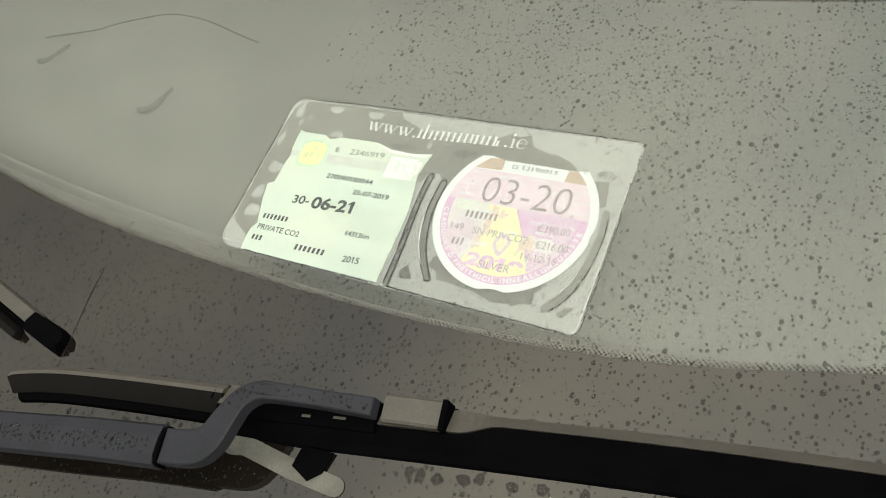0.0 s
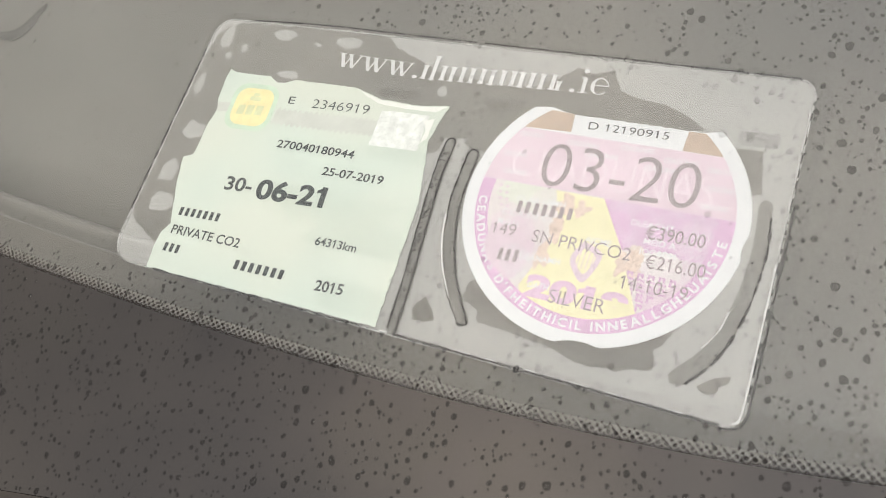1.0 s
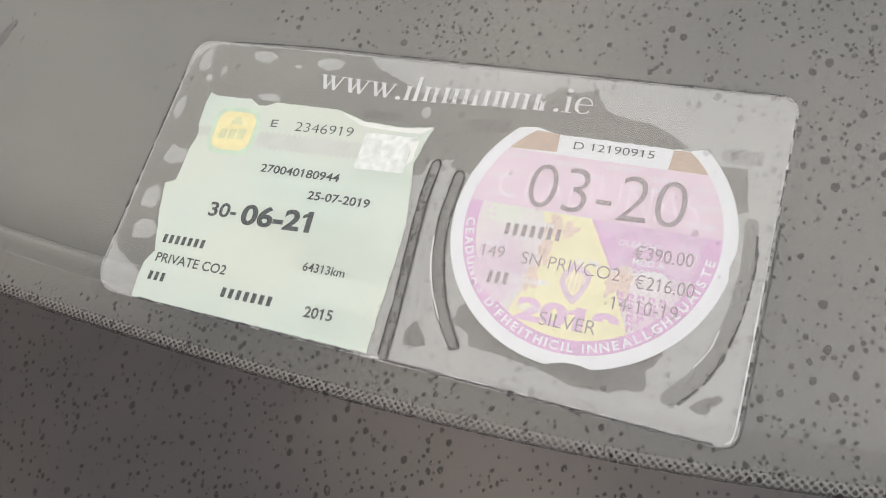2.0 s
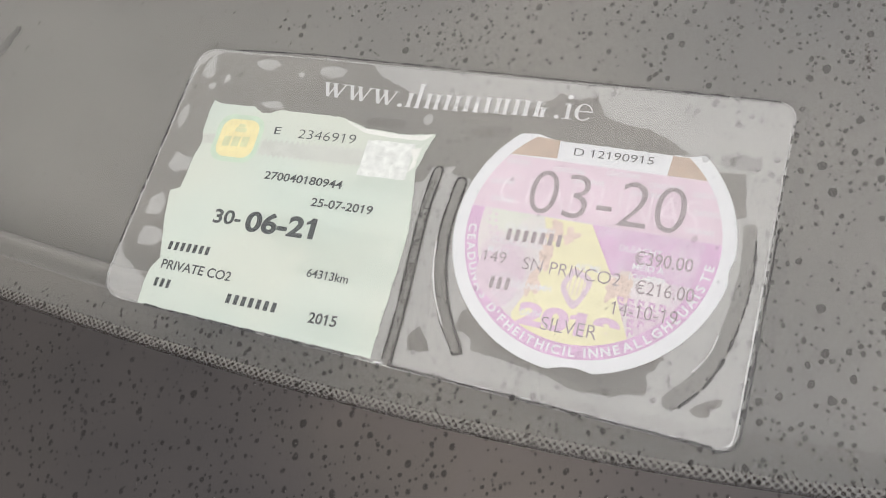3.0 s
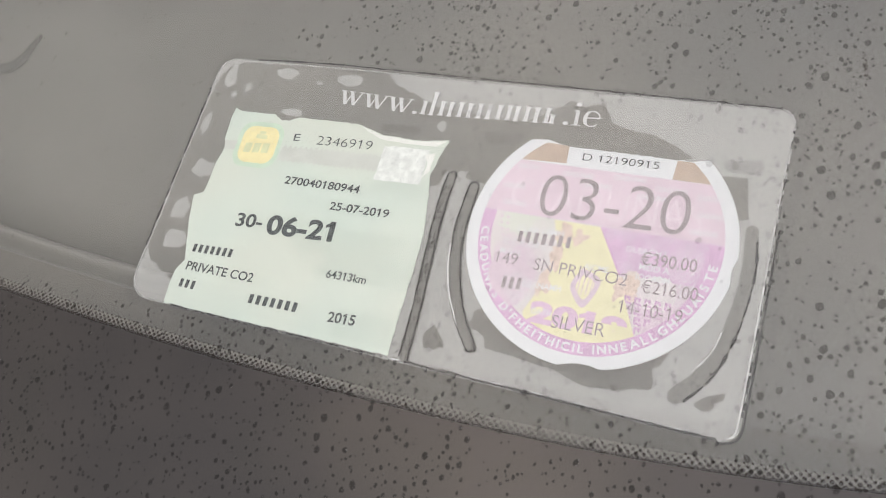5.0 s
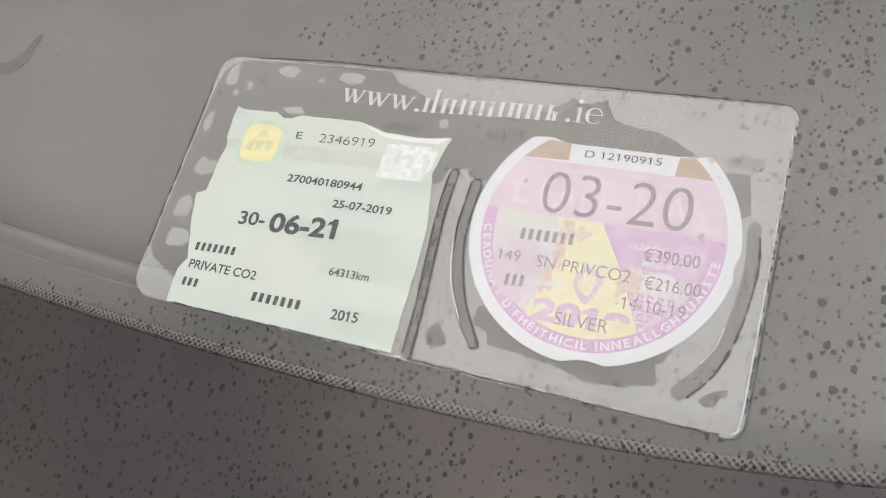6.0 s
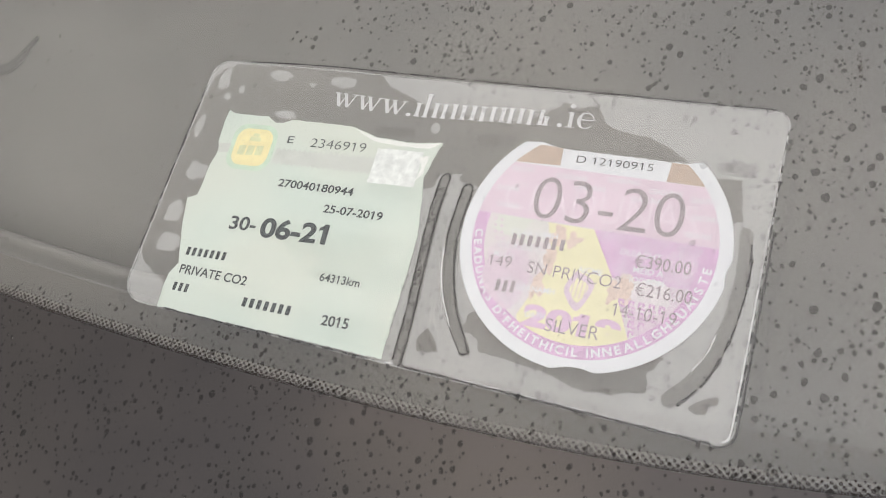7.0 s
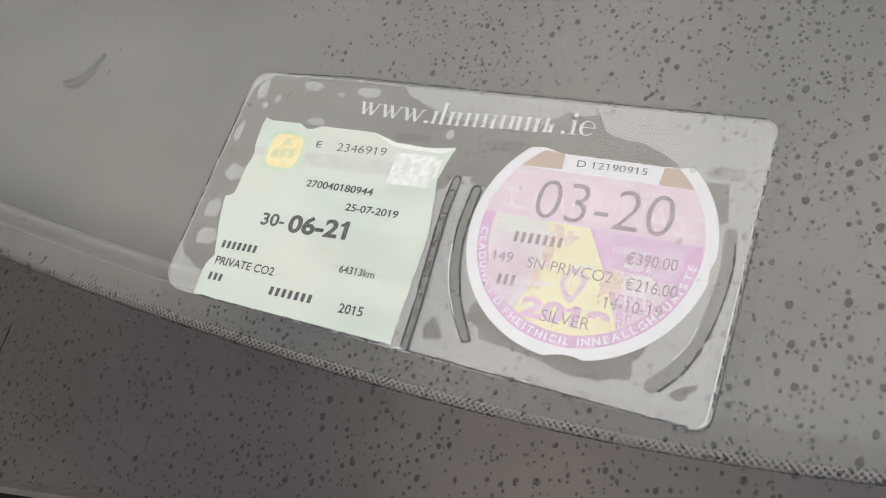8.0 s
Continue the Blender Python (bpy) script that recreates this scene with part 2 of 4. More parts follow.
def rounded(x0, y0, x1, y1, radii, n=8):
    """A rectangle's outline whose corners (low right, high right, high left, low left) each have a radius of their own."""
    pts = []
    for (cx, cy, sx, sy, a0), r in zip(((x1, y0, -1, 1, -90), (x1, y1, -1, -1, 0), (x0, y1, 1, -1, 90), (x0, y0, 1, 1, 180)), radii):
        pts += [(cx + sx * r + r * math.cos(radians(a0 + 90 * i / n)), cy + sy * r + r * math.sin(radians(a0 + 90 * i / n))) for i in range(n + 1)]
    return pts


def rough_outline(pts, amp, step=1.2, seed=1.0, smooth=0):
    """The outline cut finer, with torn or wet wobbles of amp."""
    res = []
    for i, (x0, y0) in enumerate(pts):
        x1, y1 = pts[(i + 1) % len(pts)]
        n = max(1, int(math.hypot(x1 - x0, y1 - y0) / step))
        res += [(x0 + (x1 - x0) * j / n, y0 + (y1 - y0) * j / n) for j in range(n)]
    for _ in range(smooth):
        res = [((res[i - 1][0] + 2 * p[0] + res[(i + 1) % len(res)][0]) / 4, (res[i - 1][1] + 2 * p[1] + res[(i + 1) % len(res)][1]) / 4) for i, p in enumerate(res)]
    return [(x + amp * noise.noise((x * 0.55, y * 0.55, seed)) + 0.5 * amp * noise.noise((x * 1.9, y * 1.9, seed + 9)), y + amp * noise.noise((x * 0.55, y * 0.55, seed + 31)) + 0.5 * amp * noise.noise((x * 1.9, y * 1.9, seed + 17))) for x, y in res]


def blob(cx, cy, rx, ry, seed, amp=0.25, n=22, turn=0.0):
    """An uneven round outline."""
    pts = []
    for i in range(n):
        a = math.tau * i / n
        k = 1 + amp * 2 * noise.noise((math.cos(a) * 1.3, math.sin(a) * 1.3, seed))
        x, y = rx * k * math.cos(a), ry * k * math.sin(a)
        pts.append((cx + x * math.cos(turn) - y * math.sin(turn), cy + x * math.sin(turn) + y * math.cos(turn)))
    return pts


def ribbon(path, wide, square=False):
    """The outline of a band along a path, with round or square ends."""
    left, right = [], []
    n = len(path)
    for i, (x, y) in enumerate(path):
        a, b = path[max(0, i - 1)], path[min(n - 1, i + 1)]
        d = math.hypot(b[0] - a[0], b[1] - a[1])
        nx, ny = -(b[1] - a[1]) / d, (b[0] - a[0]) / d
        k = wide(i / (n - 1)) / 2
        left.append((x + nx * k, y + ny * k))
        right.append((x - nx * k, y - ny * k))
    if square:
        return left + right[::-1]
    caps = []
    for centre, rim in ((path[-1], left[-1]), (path[0], right[0])):
        a0 = math.atan2(rim[1] - centre[1], rim[0] - centre[0])
        r = math.hypot(rim[0] - centre[0], rim[1] - centre[1])
        caps.append([(centre[0] + r * math.cos(a0 - math.pi * j / 6), centre[1] + r * math.sin(a0 - math.pi * j / 6)) for j in range(1, 6)])
    return left + caps[0] + right[::-1] + caps[1]


def bow(points, n=24):
    """A smooth curve through a few points (Catmull-Rom)."""
    p = [points[0], *points, points[-1]]
    res = []
    for i in range(1, len(p) - 2):
        for j in range(n):
            t = j / n
            res.append(tuple(0.5 * (2 * p[i][c] + (p[i + 1][c] - p[i - 1][c]) * t + (2 * p[i - 1][c] - 5 * p[i][c] + 4 * p[i + 1][c] - p[i + 2][c]) * t * t + (3 * p[i][c] - p[i - 1][c] - 3 * p[i + 1][c] + p[i + 2][c]) * t ** 3) for c in range(len(p[0]))))
    return res + [tuple(points[-1])]


def tube(path, radius, sides=8):
    """A round bar along a path of 3D points."""
    bm = bmesh.new()
    rings = []
    for i, q in enumerate(path):
        d = (Vector(path[min(i + 1, len(path) - 1)]) - Vector(path[max(i - 1, 0)])).normalized()
        u = d.cross(Vector((0, 0, 1)))
        u = u.normalized() if u.length > 1e-6 else Vector((1, 0, 0))
        v = d.cross(u)
        rings.append([bm.verts.new(Vector(q) + radius * (math.cos(math.tau * j / sides) * u + math.sin(math.tau * j / sides) * v)) for j in range(sides)])
    for a, b in zip(rings, rings[1:]):
        for j in range(sides):
            bm.faces.new((a[j], a[(j + 1) % sides], b[(j + 1) % sides], b[j]))
    bm.faces.new(rings[0])
    bm.faces.new(rings[-1][::-1])
    return bm


def loft(path, profile):
    """A bar along a path in the glass frame; profile(s) gives (across, up) points."""
    bm = bmesh.new()
    rings = []
    n = len(path)
    for i, q in enumerate(path):
        a, b = path[max(0, i - 1)], path[min(n - 1, i + 1)]
        d = math.hypot(b[0] - a[0], b[1] - a[1])
        nx, ny = -(b[1] - a[1]) / d, (b[0] - a[0]) / d
        rings.append([bm.verts.new((q[0] + nx * c, q[1] + ny * c, q[2] + u)) for c, u in profile(i / (n - 1))])
    for a, b in zip(rings, rings[1:]):
        for j in range(len(a)):
            bm.faces.new((a[j], a[(j + 1) % len(a)], b[(j + 1) % len(a)], b[j]))
    bm.faces.new(rings[0])
    bm.faces.new(rings[-1][::-1])
    return bm


def box(x0, y0, z0, x1, y1, z1):
    bm = bmesh.new()
    bmesh.ops.create_cube(bm, size=1)
    for v in bm.verts:
        v.co = ((x0, x1)[v.co.x > 0], (y0, y1)[v.co.y > 0], (z0, z1)[v.co.z > 0])
    return bm


def letters(body, bold=0.0):
    """The flat outlines of a word in the built-in font, as (vertices, faces), its left foot at the origin."""
    cu = bpy.data.curves.new("word", "FONT")
    cu.body, cu.size, cu.offset, cu.resolution_u, cu.fill_mode = body, 1.0, bold, 6, "FRONT"
    ob = new("word", cu)
    me = bpy.data.meshes.new_from_object(ob.evaluated_get(bpy.context.evaluated_depsgraph_get()))
    vs = [v.co.copy() for v in me.vertices]
    fs = [tuple(p.vertices) for p in me.polygons]
    bpy.data.objects.remove(ob)
    bpy.data.curves.remove(cu)
    bpy.data.meshes.remove(me)
    return vs, fs


def words(body, start, end, cap, z, bold=0.0):
    """A line of print from start to end, its capitals cap high."""
    vs, fs = letters(body, bold)
    x0, x1 = min(v.x for v in vs), max(v.x for v in vs)
    high = 0.69 + bold
    dx, dy = end[0] - start[0], end[1] - start[1]
    wide = math.hypot(dx, dy)
    ux, uy = dx / wide, dy / wide
    # each figure one gets its flag, which the font lacks
    for i, ch in enumerate(body):
        if ch == "1":
            right = max(v.x for v in letters(body[:i + 1], bold)[0])
            stem = 0.085 + 2 * bold
            base = len(vs)
            vs += [Vector(q) for q in ((right - stem * 0.4, 0.69 + bold, 0), (right - stem - 0.14, 0.57, 0), (right - stem - 0.14, 0.49 - bold, 0), (right - stem * 0.4, 0.585 - bold, 0))]
            fs.append((base, base + 1, base + 2, base + 3))
    bm = bmesh.new()
    made = []
    for v in vs:
        a, b = (v.x - x0) / (x1 - x0) * wide, v.y / high * cap
        made.append(bm.verts.new((start[0] + a * ux - b * uy, start[1] + a * uy + b * ux, z)))
    for f in fs:
        bm.faces.new([made[i] for i in f])
    return bm


def bars(count, start, end, cap, z, gap=0.25):
    """Plain upright bars in place of characters."""
    bm = bmesh.new()
    dx, dy = end[0] - start[0], end[1] - start[1]
    for i in range(count):
        a, b = i / count, (i + 1 - gap) / count
        q = [(start[0] + a * dx, start[1] + a * dy), (start[0] + b * dx, start[1] + b * dy)]
        bm.faces.new([bm.verts.new((x, y, z)) for x, y in (*q, (q[1][0], q[1][1] + cap), (q[0][0], q[0][1] + cap))])
    return bm


# ---- the setting ----
OUTER, INNER = 3.3, -1.55


def frit_edge(x):
    """Where the black band ends, up the glass."""
    k = min(120.0, max(-290.0, x))
    y = -57.907 + k * (0.05758 + k * (5.1545e-4 + k * (1.4359e-6 + k * 2.67e-9)))
    return y + (-0.140 * (x + 290) + 0.0002 * (x + 290) ** 2 if x < -290 else 0.25 * (x - 120) if x > 120 else 0.0)


def dash_line(x):
    """The line up the glass from which the dash is laid out."""
    return -60.4 + (0.00037 if x > -85 else 0.00025) * (x + 85) ** 2


bm = bmesh.new()
bmesh.ops.create_grid(bm, x_segments=2, y_segments=2, size=300)
tagged(part("ground", bm, ASPHALT, local=False), "dark worn asphalt below the car", "ground", kind="structure")

SIDE0, SIDE1, FOOT, TOP = -980, 480, -300, 680

windscreen = tagged(thing("windscreen", -250, 190, INNER, "clear raked car windscreen wet with fine rain", "windscreen"), kind="structure")
pane = part("glass_pane", box(SIDE0, FOOT, INNER, SIDE1, TOP, OUTER), GLASS_MAT, windscreen, "clear laminated glass pane")
pane.visible_shadow = False
part("wiper_streak", sheet(rough_outline(ribbon([(-208.5, -78), (-207.5, -90), (-205.5, -103), (-203, -116), (-200.5, -131), (-200, -141)], lambda t: 0.9), 0.25, 1.5, 3.0), OUTER + 0.05, 0.03), WATER, windscreen, "thin water streak left by a wiper")
dirt = bmesh.new()
dirt_rng = random.Random(6)
for k in range(26):
    along = dirt_rng.random()
    x, y = 59.8 + 1.8 * along + dirt_rng.gauss(0, 0.3), 64.5 - 11.0 * along
    dirt.faces.new([dirt.verts.new((a, b, OUTER + 0.015)) for a, b in blob(x, y, dirt_rng.uniform(0.08, 0.3), dirt_rng.uniform(0.15, 0.6), k * 3.1, 0.4, 7)])
tagged(part("dirt_mark", dirt, LIP_GREY, windscreen, "small dark smear of dirt"), kind="stuff")
FRIT_Z = INNER + 0.10
PITCH = 1.93
DOT_REACH = 0.88


def dot_middle(x):
    """Where the lowest row of enamel dots runs, up the glass."""
    return frit_edge(x) + DOT_REACH


def scallop(x):
    """The solid band's edge, which bites round each dot of the lowest row."""
    dx = (x + PITCH / 2) % PITCH - PITCH / 2
    return dot_middle(x) - math.sqrt(max(0.08, DOT_REACH ** 2 - dx * dx))


bm = bmesh.new()
xs = [SIDE0 + 2 + 12 * i for i in range(56)] + [-312 + PITCH * i / 8 for i in range(2200)]
xs = [x for x in xs if x < 218] + [218 + 13 * i for i in range(21)]
low_row = [bm.verts.new((x, FOOT + 2, FRIT_Z)) for x in xs]
top_row = [bm.verts.new((x, scallop(x) if -312 <= x <= 217 else frit_edge(x) + 0.4, FRIT_Z)) for x in xs]
for i in range(len(xs) - 1):
    bm.faces.new((low_row[i], low_row[i + 1], top_row[i + 1], top_row[i]))
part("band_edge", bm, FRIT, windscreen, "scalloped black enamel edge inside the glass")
bm = bmesh.new()
xs = range(SIDE0 + 2, SIDE1 - 1, 4)
low_row = [bm.verts.new((x, FOOT + 2, OUTER + 0.012)) for x in xs]
top_row = [bm.verts.new((x, frit_edge(x) - 0.9, OUTER + 0.012)) for x in xs]
for i in range(len(xs) - 1):
    bm.faces.new((low_row[i], low_row[i + 1], top_row[i + 1], top_row[i]))
part("black_band", bm, FRIT_GLASS, windscreen, "glossy black enamelled border of the glass")

# added pale strip: its colour paints the light seen between the enamel dots
strip_line = [(x, frit_edge(x)) for x in range(-400, 221, 4)]
part("gap_light_strip", sheet([(x, y - 1.2) for x, y in strip_line] + [(x, y + 2.7) for x, y in strip_line[::-1]], INNER - 0.08, 0.6), GAP_PALE, windscreen, "pale strip added behind the enamel edge to brighten the gaps")
# staggered rows of enamel dots that fade the band out
bm = bmesh.new()
for row, radius in enumerate((0.57, 0.46, 0.33)):
    x = PITCH * (round(-380 / PITCH) + (row % 2) / 2)
    while x < 200:
        cy = dot_middle(x) + row * PITCH * 0.5
        r = radius * (1 + 0.06 * noise.noise((x, row, 3)))
        bm.faces.new([bm.verts.new((x + r * math.cos(math.tau * j / 10), cy + r * math.sin(math.tau * j / 10), FRIT_Z)) for j in range(10)])
        x += PITCH
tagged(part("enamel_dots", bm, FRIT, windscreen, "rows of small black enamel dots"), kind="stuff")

# plain unseen shell of the cabin round the dashboard, added to keep skylight off it
for name, b, lab in (
    ("ceiling", (-1.0, 0.60, 1.44, 0.5, 2.0, 1.47), "plain car roof lining"),
    ("wall_left", (-1.02, -0.3, 0.55, -0.985, 2.0, 1.44), "plain inner side of the cabin"),
    ("wall_right", (0.485, -0.3, 0.55, 0.52, 2.0, 1.44), "plain inner side of the cabin"),
    ("wall_back", (-0.985, 1.97, 0.55, 0.485, 2.0, 1.44), "plain rear of the cabin"),
    ("floor", (-0.985, -0.3, 0.52, 0.485, 2.0, 0.55), "plain cabin floor"),
    ("wall_front", (-0.985, -0.3, 0.55, 0.485, -0.27, 0.93), "plain bulkhead under the windscreen"),
):
    tagged(part(name, box(*b), CABIN, local=False), lab, "car shell", kind="structure")


# ---- the dashboard ----
def dash_height(x, s):
    """Height over the lip, s millimetres in from the foot of the glass; channel and valley run out towards the middle."""
    fade = min(1.0, max(0.0, (-118 - x) / 60))
    lip = 2.0 * math.exp(-((s - 12) / 14) ** 2)
    channel = -9.0 * fade * math.exp(-((s - 33) / 4.2) ** 4)
    ridge = 2.5 * fade * math.exp(-((s - 44) / 5) ** 2)
    # valley and bowl are sunk extra deep so the pad's left shades darker
    valley = -52.0 * fade * math.exp(-((s - 69) / 19) ** 2)
    bowl = -30.0 * fade * math.exp(-((s - 120) / 45) ** 2)
    fall = -5.0 * (1 - math.exp(-max(0, s - 45) / 60))
    return lip + channel + ridge + valley + bowl + fall


def dash_place(x, s):
    """A point of the dash, s millimetres in from the foot of the glass, in the world."""
    foot = GLASS.to_3x3() @ Vector((0, dash_line(x) / 1000, 0))
    return Vector((x / 1000, foot.y + s / 1000, 1.1 - 0.0425 + 0.35 * (foot.z + 0.030) + dash_height(x, s) / 1000))


dashboard = thing("dashboard", -200, 0, -60, "grey grained plastic car dashboard behind the glass", "dashboard")
bm = bmesh.new()
cols = []
steps = [-14, -8, -3, 2, 7, 12, 17, 22, 26, 27, 28, 29, 30, 31, 33, 35, 36, 37, 38, 39, 41, 44, 47, 50, 52, 54, 56, 58, 60, 62, 64, 67, 71, 78, 90, 110, 140, 180, 230, 300, 400, 540]
for x in [*range(-970, -310, 30), *range(-310, -100, 6), *range(-100, 471, 30)]:
    col = [bm.verts.new(dash_place(x, s)) for s in steps]
    cols.append(col)
runs = (("front_lip", -14, 26, DASH_LIP, "pale lip along the foot of the glass"), ("ridge", 26, 47, DASH, "rounded ridge"), ("top_pad", 47, 540, DASH, "grained grey top pad"))
for name, low_s, high_s, mat, lab in runs:
    strip = bmesh.new()
    i0, i1 = steps.index(low_s), steps.index(high_s)
    made = [[strip.verts.new(v.co) for v in col[i0:i1 + 1]] for col in cols]
    for a, b in zip(made, made[1:]):
        for j in range(i1 - i0):
            strip.faces.new((a[j], b[j], b[j + 1], a[j + 1]))
    part(name, strip, mat, dashboard, lab, smooth=True, local=False)
bm.free()


def crescent(points):
    """A crescent strip laid on the dash along (across, inward) points, thin at its ends; its dark colour paints shade.
    """
    path = bow(points, 8)
    n = len(path) - 1
    bm = bmesh.new()
    rows = []
    for i, (x, s) in enumerate(path):
        a, b = path[max(0, i - 1)], path[min(n, i + 1)]
        d = math.hypot(b[0] - a[0], b[1] - a[1])
        half = 0.5 + 3.6 * math.sin(math.pi * i / n) ** 0.7
        rows.append([bm.verts.new(dash_place(x + (b[1] - a[1]) / d * k * half, s - (b[0] - a[0]) / d * k * half) + Vector((0, 0, lift))) for k, lift in ((-1.0, -0.0006), (-0.7, 0.0006), (0.7, 0.0006), (1.0, -0.0006))])
    for a, b in zip(rows, rows[1:]):
        for j in range(3):
            bm.faces.new((a[j], a[j + 1], b[j + 1], b[j]))
    part("crescent_mark", bm, DASH_DARK, dashboard, "dark crescent strip with its shade painted in", smooth=True, local=False)


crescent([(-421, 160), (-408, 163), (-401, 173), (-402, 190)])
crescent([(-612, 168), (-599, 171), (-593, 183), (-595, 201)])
curve_points = [dash_place(x, s) + Vector((0, 0, 0.0004)) for x, s in bow([(-640, 196), (-604, 235), (-594, 268), (-568, 312), (-530, 322), (-492, 320), (-440, 309), (-402, 301)], 8)]
part("curved_line", tube(curve_points, 0.0007, 6), DASH_DARK, dashboard, "thin dark curved line over the top pad", smooth=True, local=False)

# ---- the disc holder ----
LEFT, RIGHT, LOW, HIGH = -148.8, 46.0, -47.5, 46.5
FILM_Z, PAPER_Z, PRINT = -2.3, -1.80, 0.05
# the pocket's outline; its worn upper corner sags a little
rim = [(x, y - (1.5 * max(0.0, min(1.0, (-104 - x) / 38)) if y > 0 else 0.0)) for x, y in rounded(LEFT, LOW, RIGHT, HIGH, (4.8, 4.8, 6.5, 8.5))]
holder = thing("disc_holder", -50, 0, FILM_Z, "clear vinyl disc holder clinging to the inside of the windscreen", "disc holder")
slot_a = ribbon(bow([(-47.6, 11.8), (-48.1, 0), (-47.2, -16), (-46.0, -32), (-45.5, -46.2)]), lambda t: 3.0)
slot_b = ribbon(bow([(-39.6, 9.0), (-40.2, -4), (-38.6, -16), (-34.0, -28.5), (-27.2, -38.0)]), lambda t: 3.4)
slot_c = ribbon(bow([(40.2, 9.0), (41.2, -4), (39.6, -19), (35.5, -31), (29.6, -38.8)]), lambda t: 3.4 + 1.0 * t)
clung = [
    rough_outline([(-139, 44.3), (-128, 44.6), (-104, 45.8), (-82, 45.8), (-76, 41), (-70, 39), (-58, 34.5), (-40, 33.6), (-28, 34.5), (-22, 38), (-17.5, 42.5), (-12, 41), (-7, 42.6), (-4, 36.5), (3, 34.6), (9.5, 34), (16, 31.5), (21, 28), (12, 24), (-20, 24), (-30, 18), (-36.5, 10.5), (-44, 12.5), (-43, 14.5), (-50.5, 13), (-52, 8), (-60, 6), (-120, 6), (-132, -4), (-133, -20), (-131, -30), (-131, -39.5), (-136, -38.5), (-141.5, -36.0), (-145.5, -33.5), (-148.0, -31), (-148.2, -8), (-148.2, 14), (-148.0, 32), (-147.0, 37), (-144.5, 41.5)], 0.9, seed=2.0),
    rough_outline([(30, 24), (36.5, 24.3), (37.5, 19.4), (38.6, 12.5), (36, 11), (33, 10), (31, 17)], 0.5, seed=4.0),
    rough_outline([(-28.5, -27.5), (-29.5, -33), (-24.5, -34.5), (-23, -38), (-12, -38.6), (-2.5, -39.6), (6, -42), (14, -41.2), (23.5, -38.4), (22.5, -34.5), (26, -29), (20, -25), (0, -31), (-20, -25)], 0.7, seed=6.0),
    rough_outline([(-39.5, -34.2), (-42.0, -38.5), (-41, -41.8), (-37, -41.4), (-34.6, -40.4), (-36.5, -37.5)], 0.5, step=0.8, seed=8.0),
    rough_outline([(34.2, -40.0), (36.0, -38), (38.5, -36.4), (41.5, -35.6), (41, -37.4), (38.8, -38.6), (38.6, -40.4), (36.5, -41)], 0.5, step=0.8, seed=9.0),
    slot_a, slot_b, slot_c,
]
islands = [(-142.6, 37.6, 2.4, 4.6), (-119.7, 41.2, 4.4, 2.1), (-94.5, 41.2, 4.6, 2.3), (-106, 39.0, 1.2, 0.9), (-56.5, 28.5, 1.6, 1.7), (-112.0, 26.6, 4.2, 1.3), (-145.2, 18.2, 1.8, 4.3), (-139.1, 1.3, 4.3, 3.5), (-141.4, -14.9, 3.4, 4.4), (-139.0, -25.9, 4.9, 3.5), (-138.7, 30.9, 1.5, 1.3), (-133.8, 34.3, 1.2, 1.8)]
front = holed(rim, clung, FILM_Z)
part("vinyl_film", front, HAZY, holder, "milky clear vinyl where air lies behind it")
for i, outline in enumerate(clung):
    if i == 0:
        patch = holed(outline, [blob(x, y, a, b, 40 + j) for j, (x, y, a, b) in enumerate(islands)], FILM_Z)
    else:
        patch = sheet(outline, FILM_Z)
    part("slot" if i >= 5 else "clung_patch", patch, SLOT_FILM if i >= 5 else WET, holder, "moulded slot" if i >= 5 else "damp dark patch where the vinyl clings to the glass")
for j, (x, y, a, b) in enumerate(islands):
    part("air_pocket", sheet(blob(x, y, a, b, 40 + j), FILM_Z), HAZY, holder, "pale air pocket under the vinyl")

# a dim film border outside the weld, added to paint the holder's soft shade
DIM_FILM = film("dim_film", (0.88, 0.88, 0.88), 0.0, 0.01)
part("shade_border", holed(rect(LEFT - 2.0, LOW - 3.0, RIGHT + 4.5, HIGH + 1.5, 7.0), [rim], FILM_Z - 0.1), DIM_FILM, holder, "dim film border painting the soft shade round the pocket")
for q in ([(29.3, 29.0), (40.0, 30.0), (40.8, 25.3), (30.0, 25.0)], [(-41.4, 28.4), (-29.8, 29.4), (-29.2, 25.2), (-41.0, 24.2)], [(-77.2, 26.6), (-63.2, 27.4), (-62.6, 24.4), (-77.0, 23.6)]):
    part("faint_patch", sheet(rough_outline(q, 0.5, 1.0, 14.0, 3), FILM_Z + 0.2), DIM_FILM, holder, "faint darker patch")
# welded rim, and grime gathered along it
part("weld_rim", tube([(x, y, FILM_Z + 0.1) for x, y in [*rim, rim[0]]], 0.28, 6), CLEAR_EDGE, holder, "clear welded rim", smooth=True)


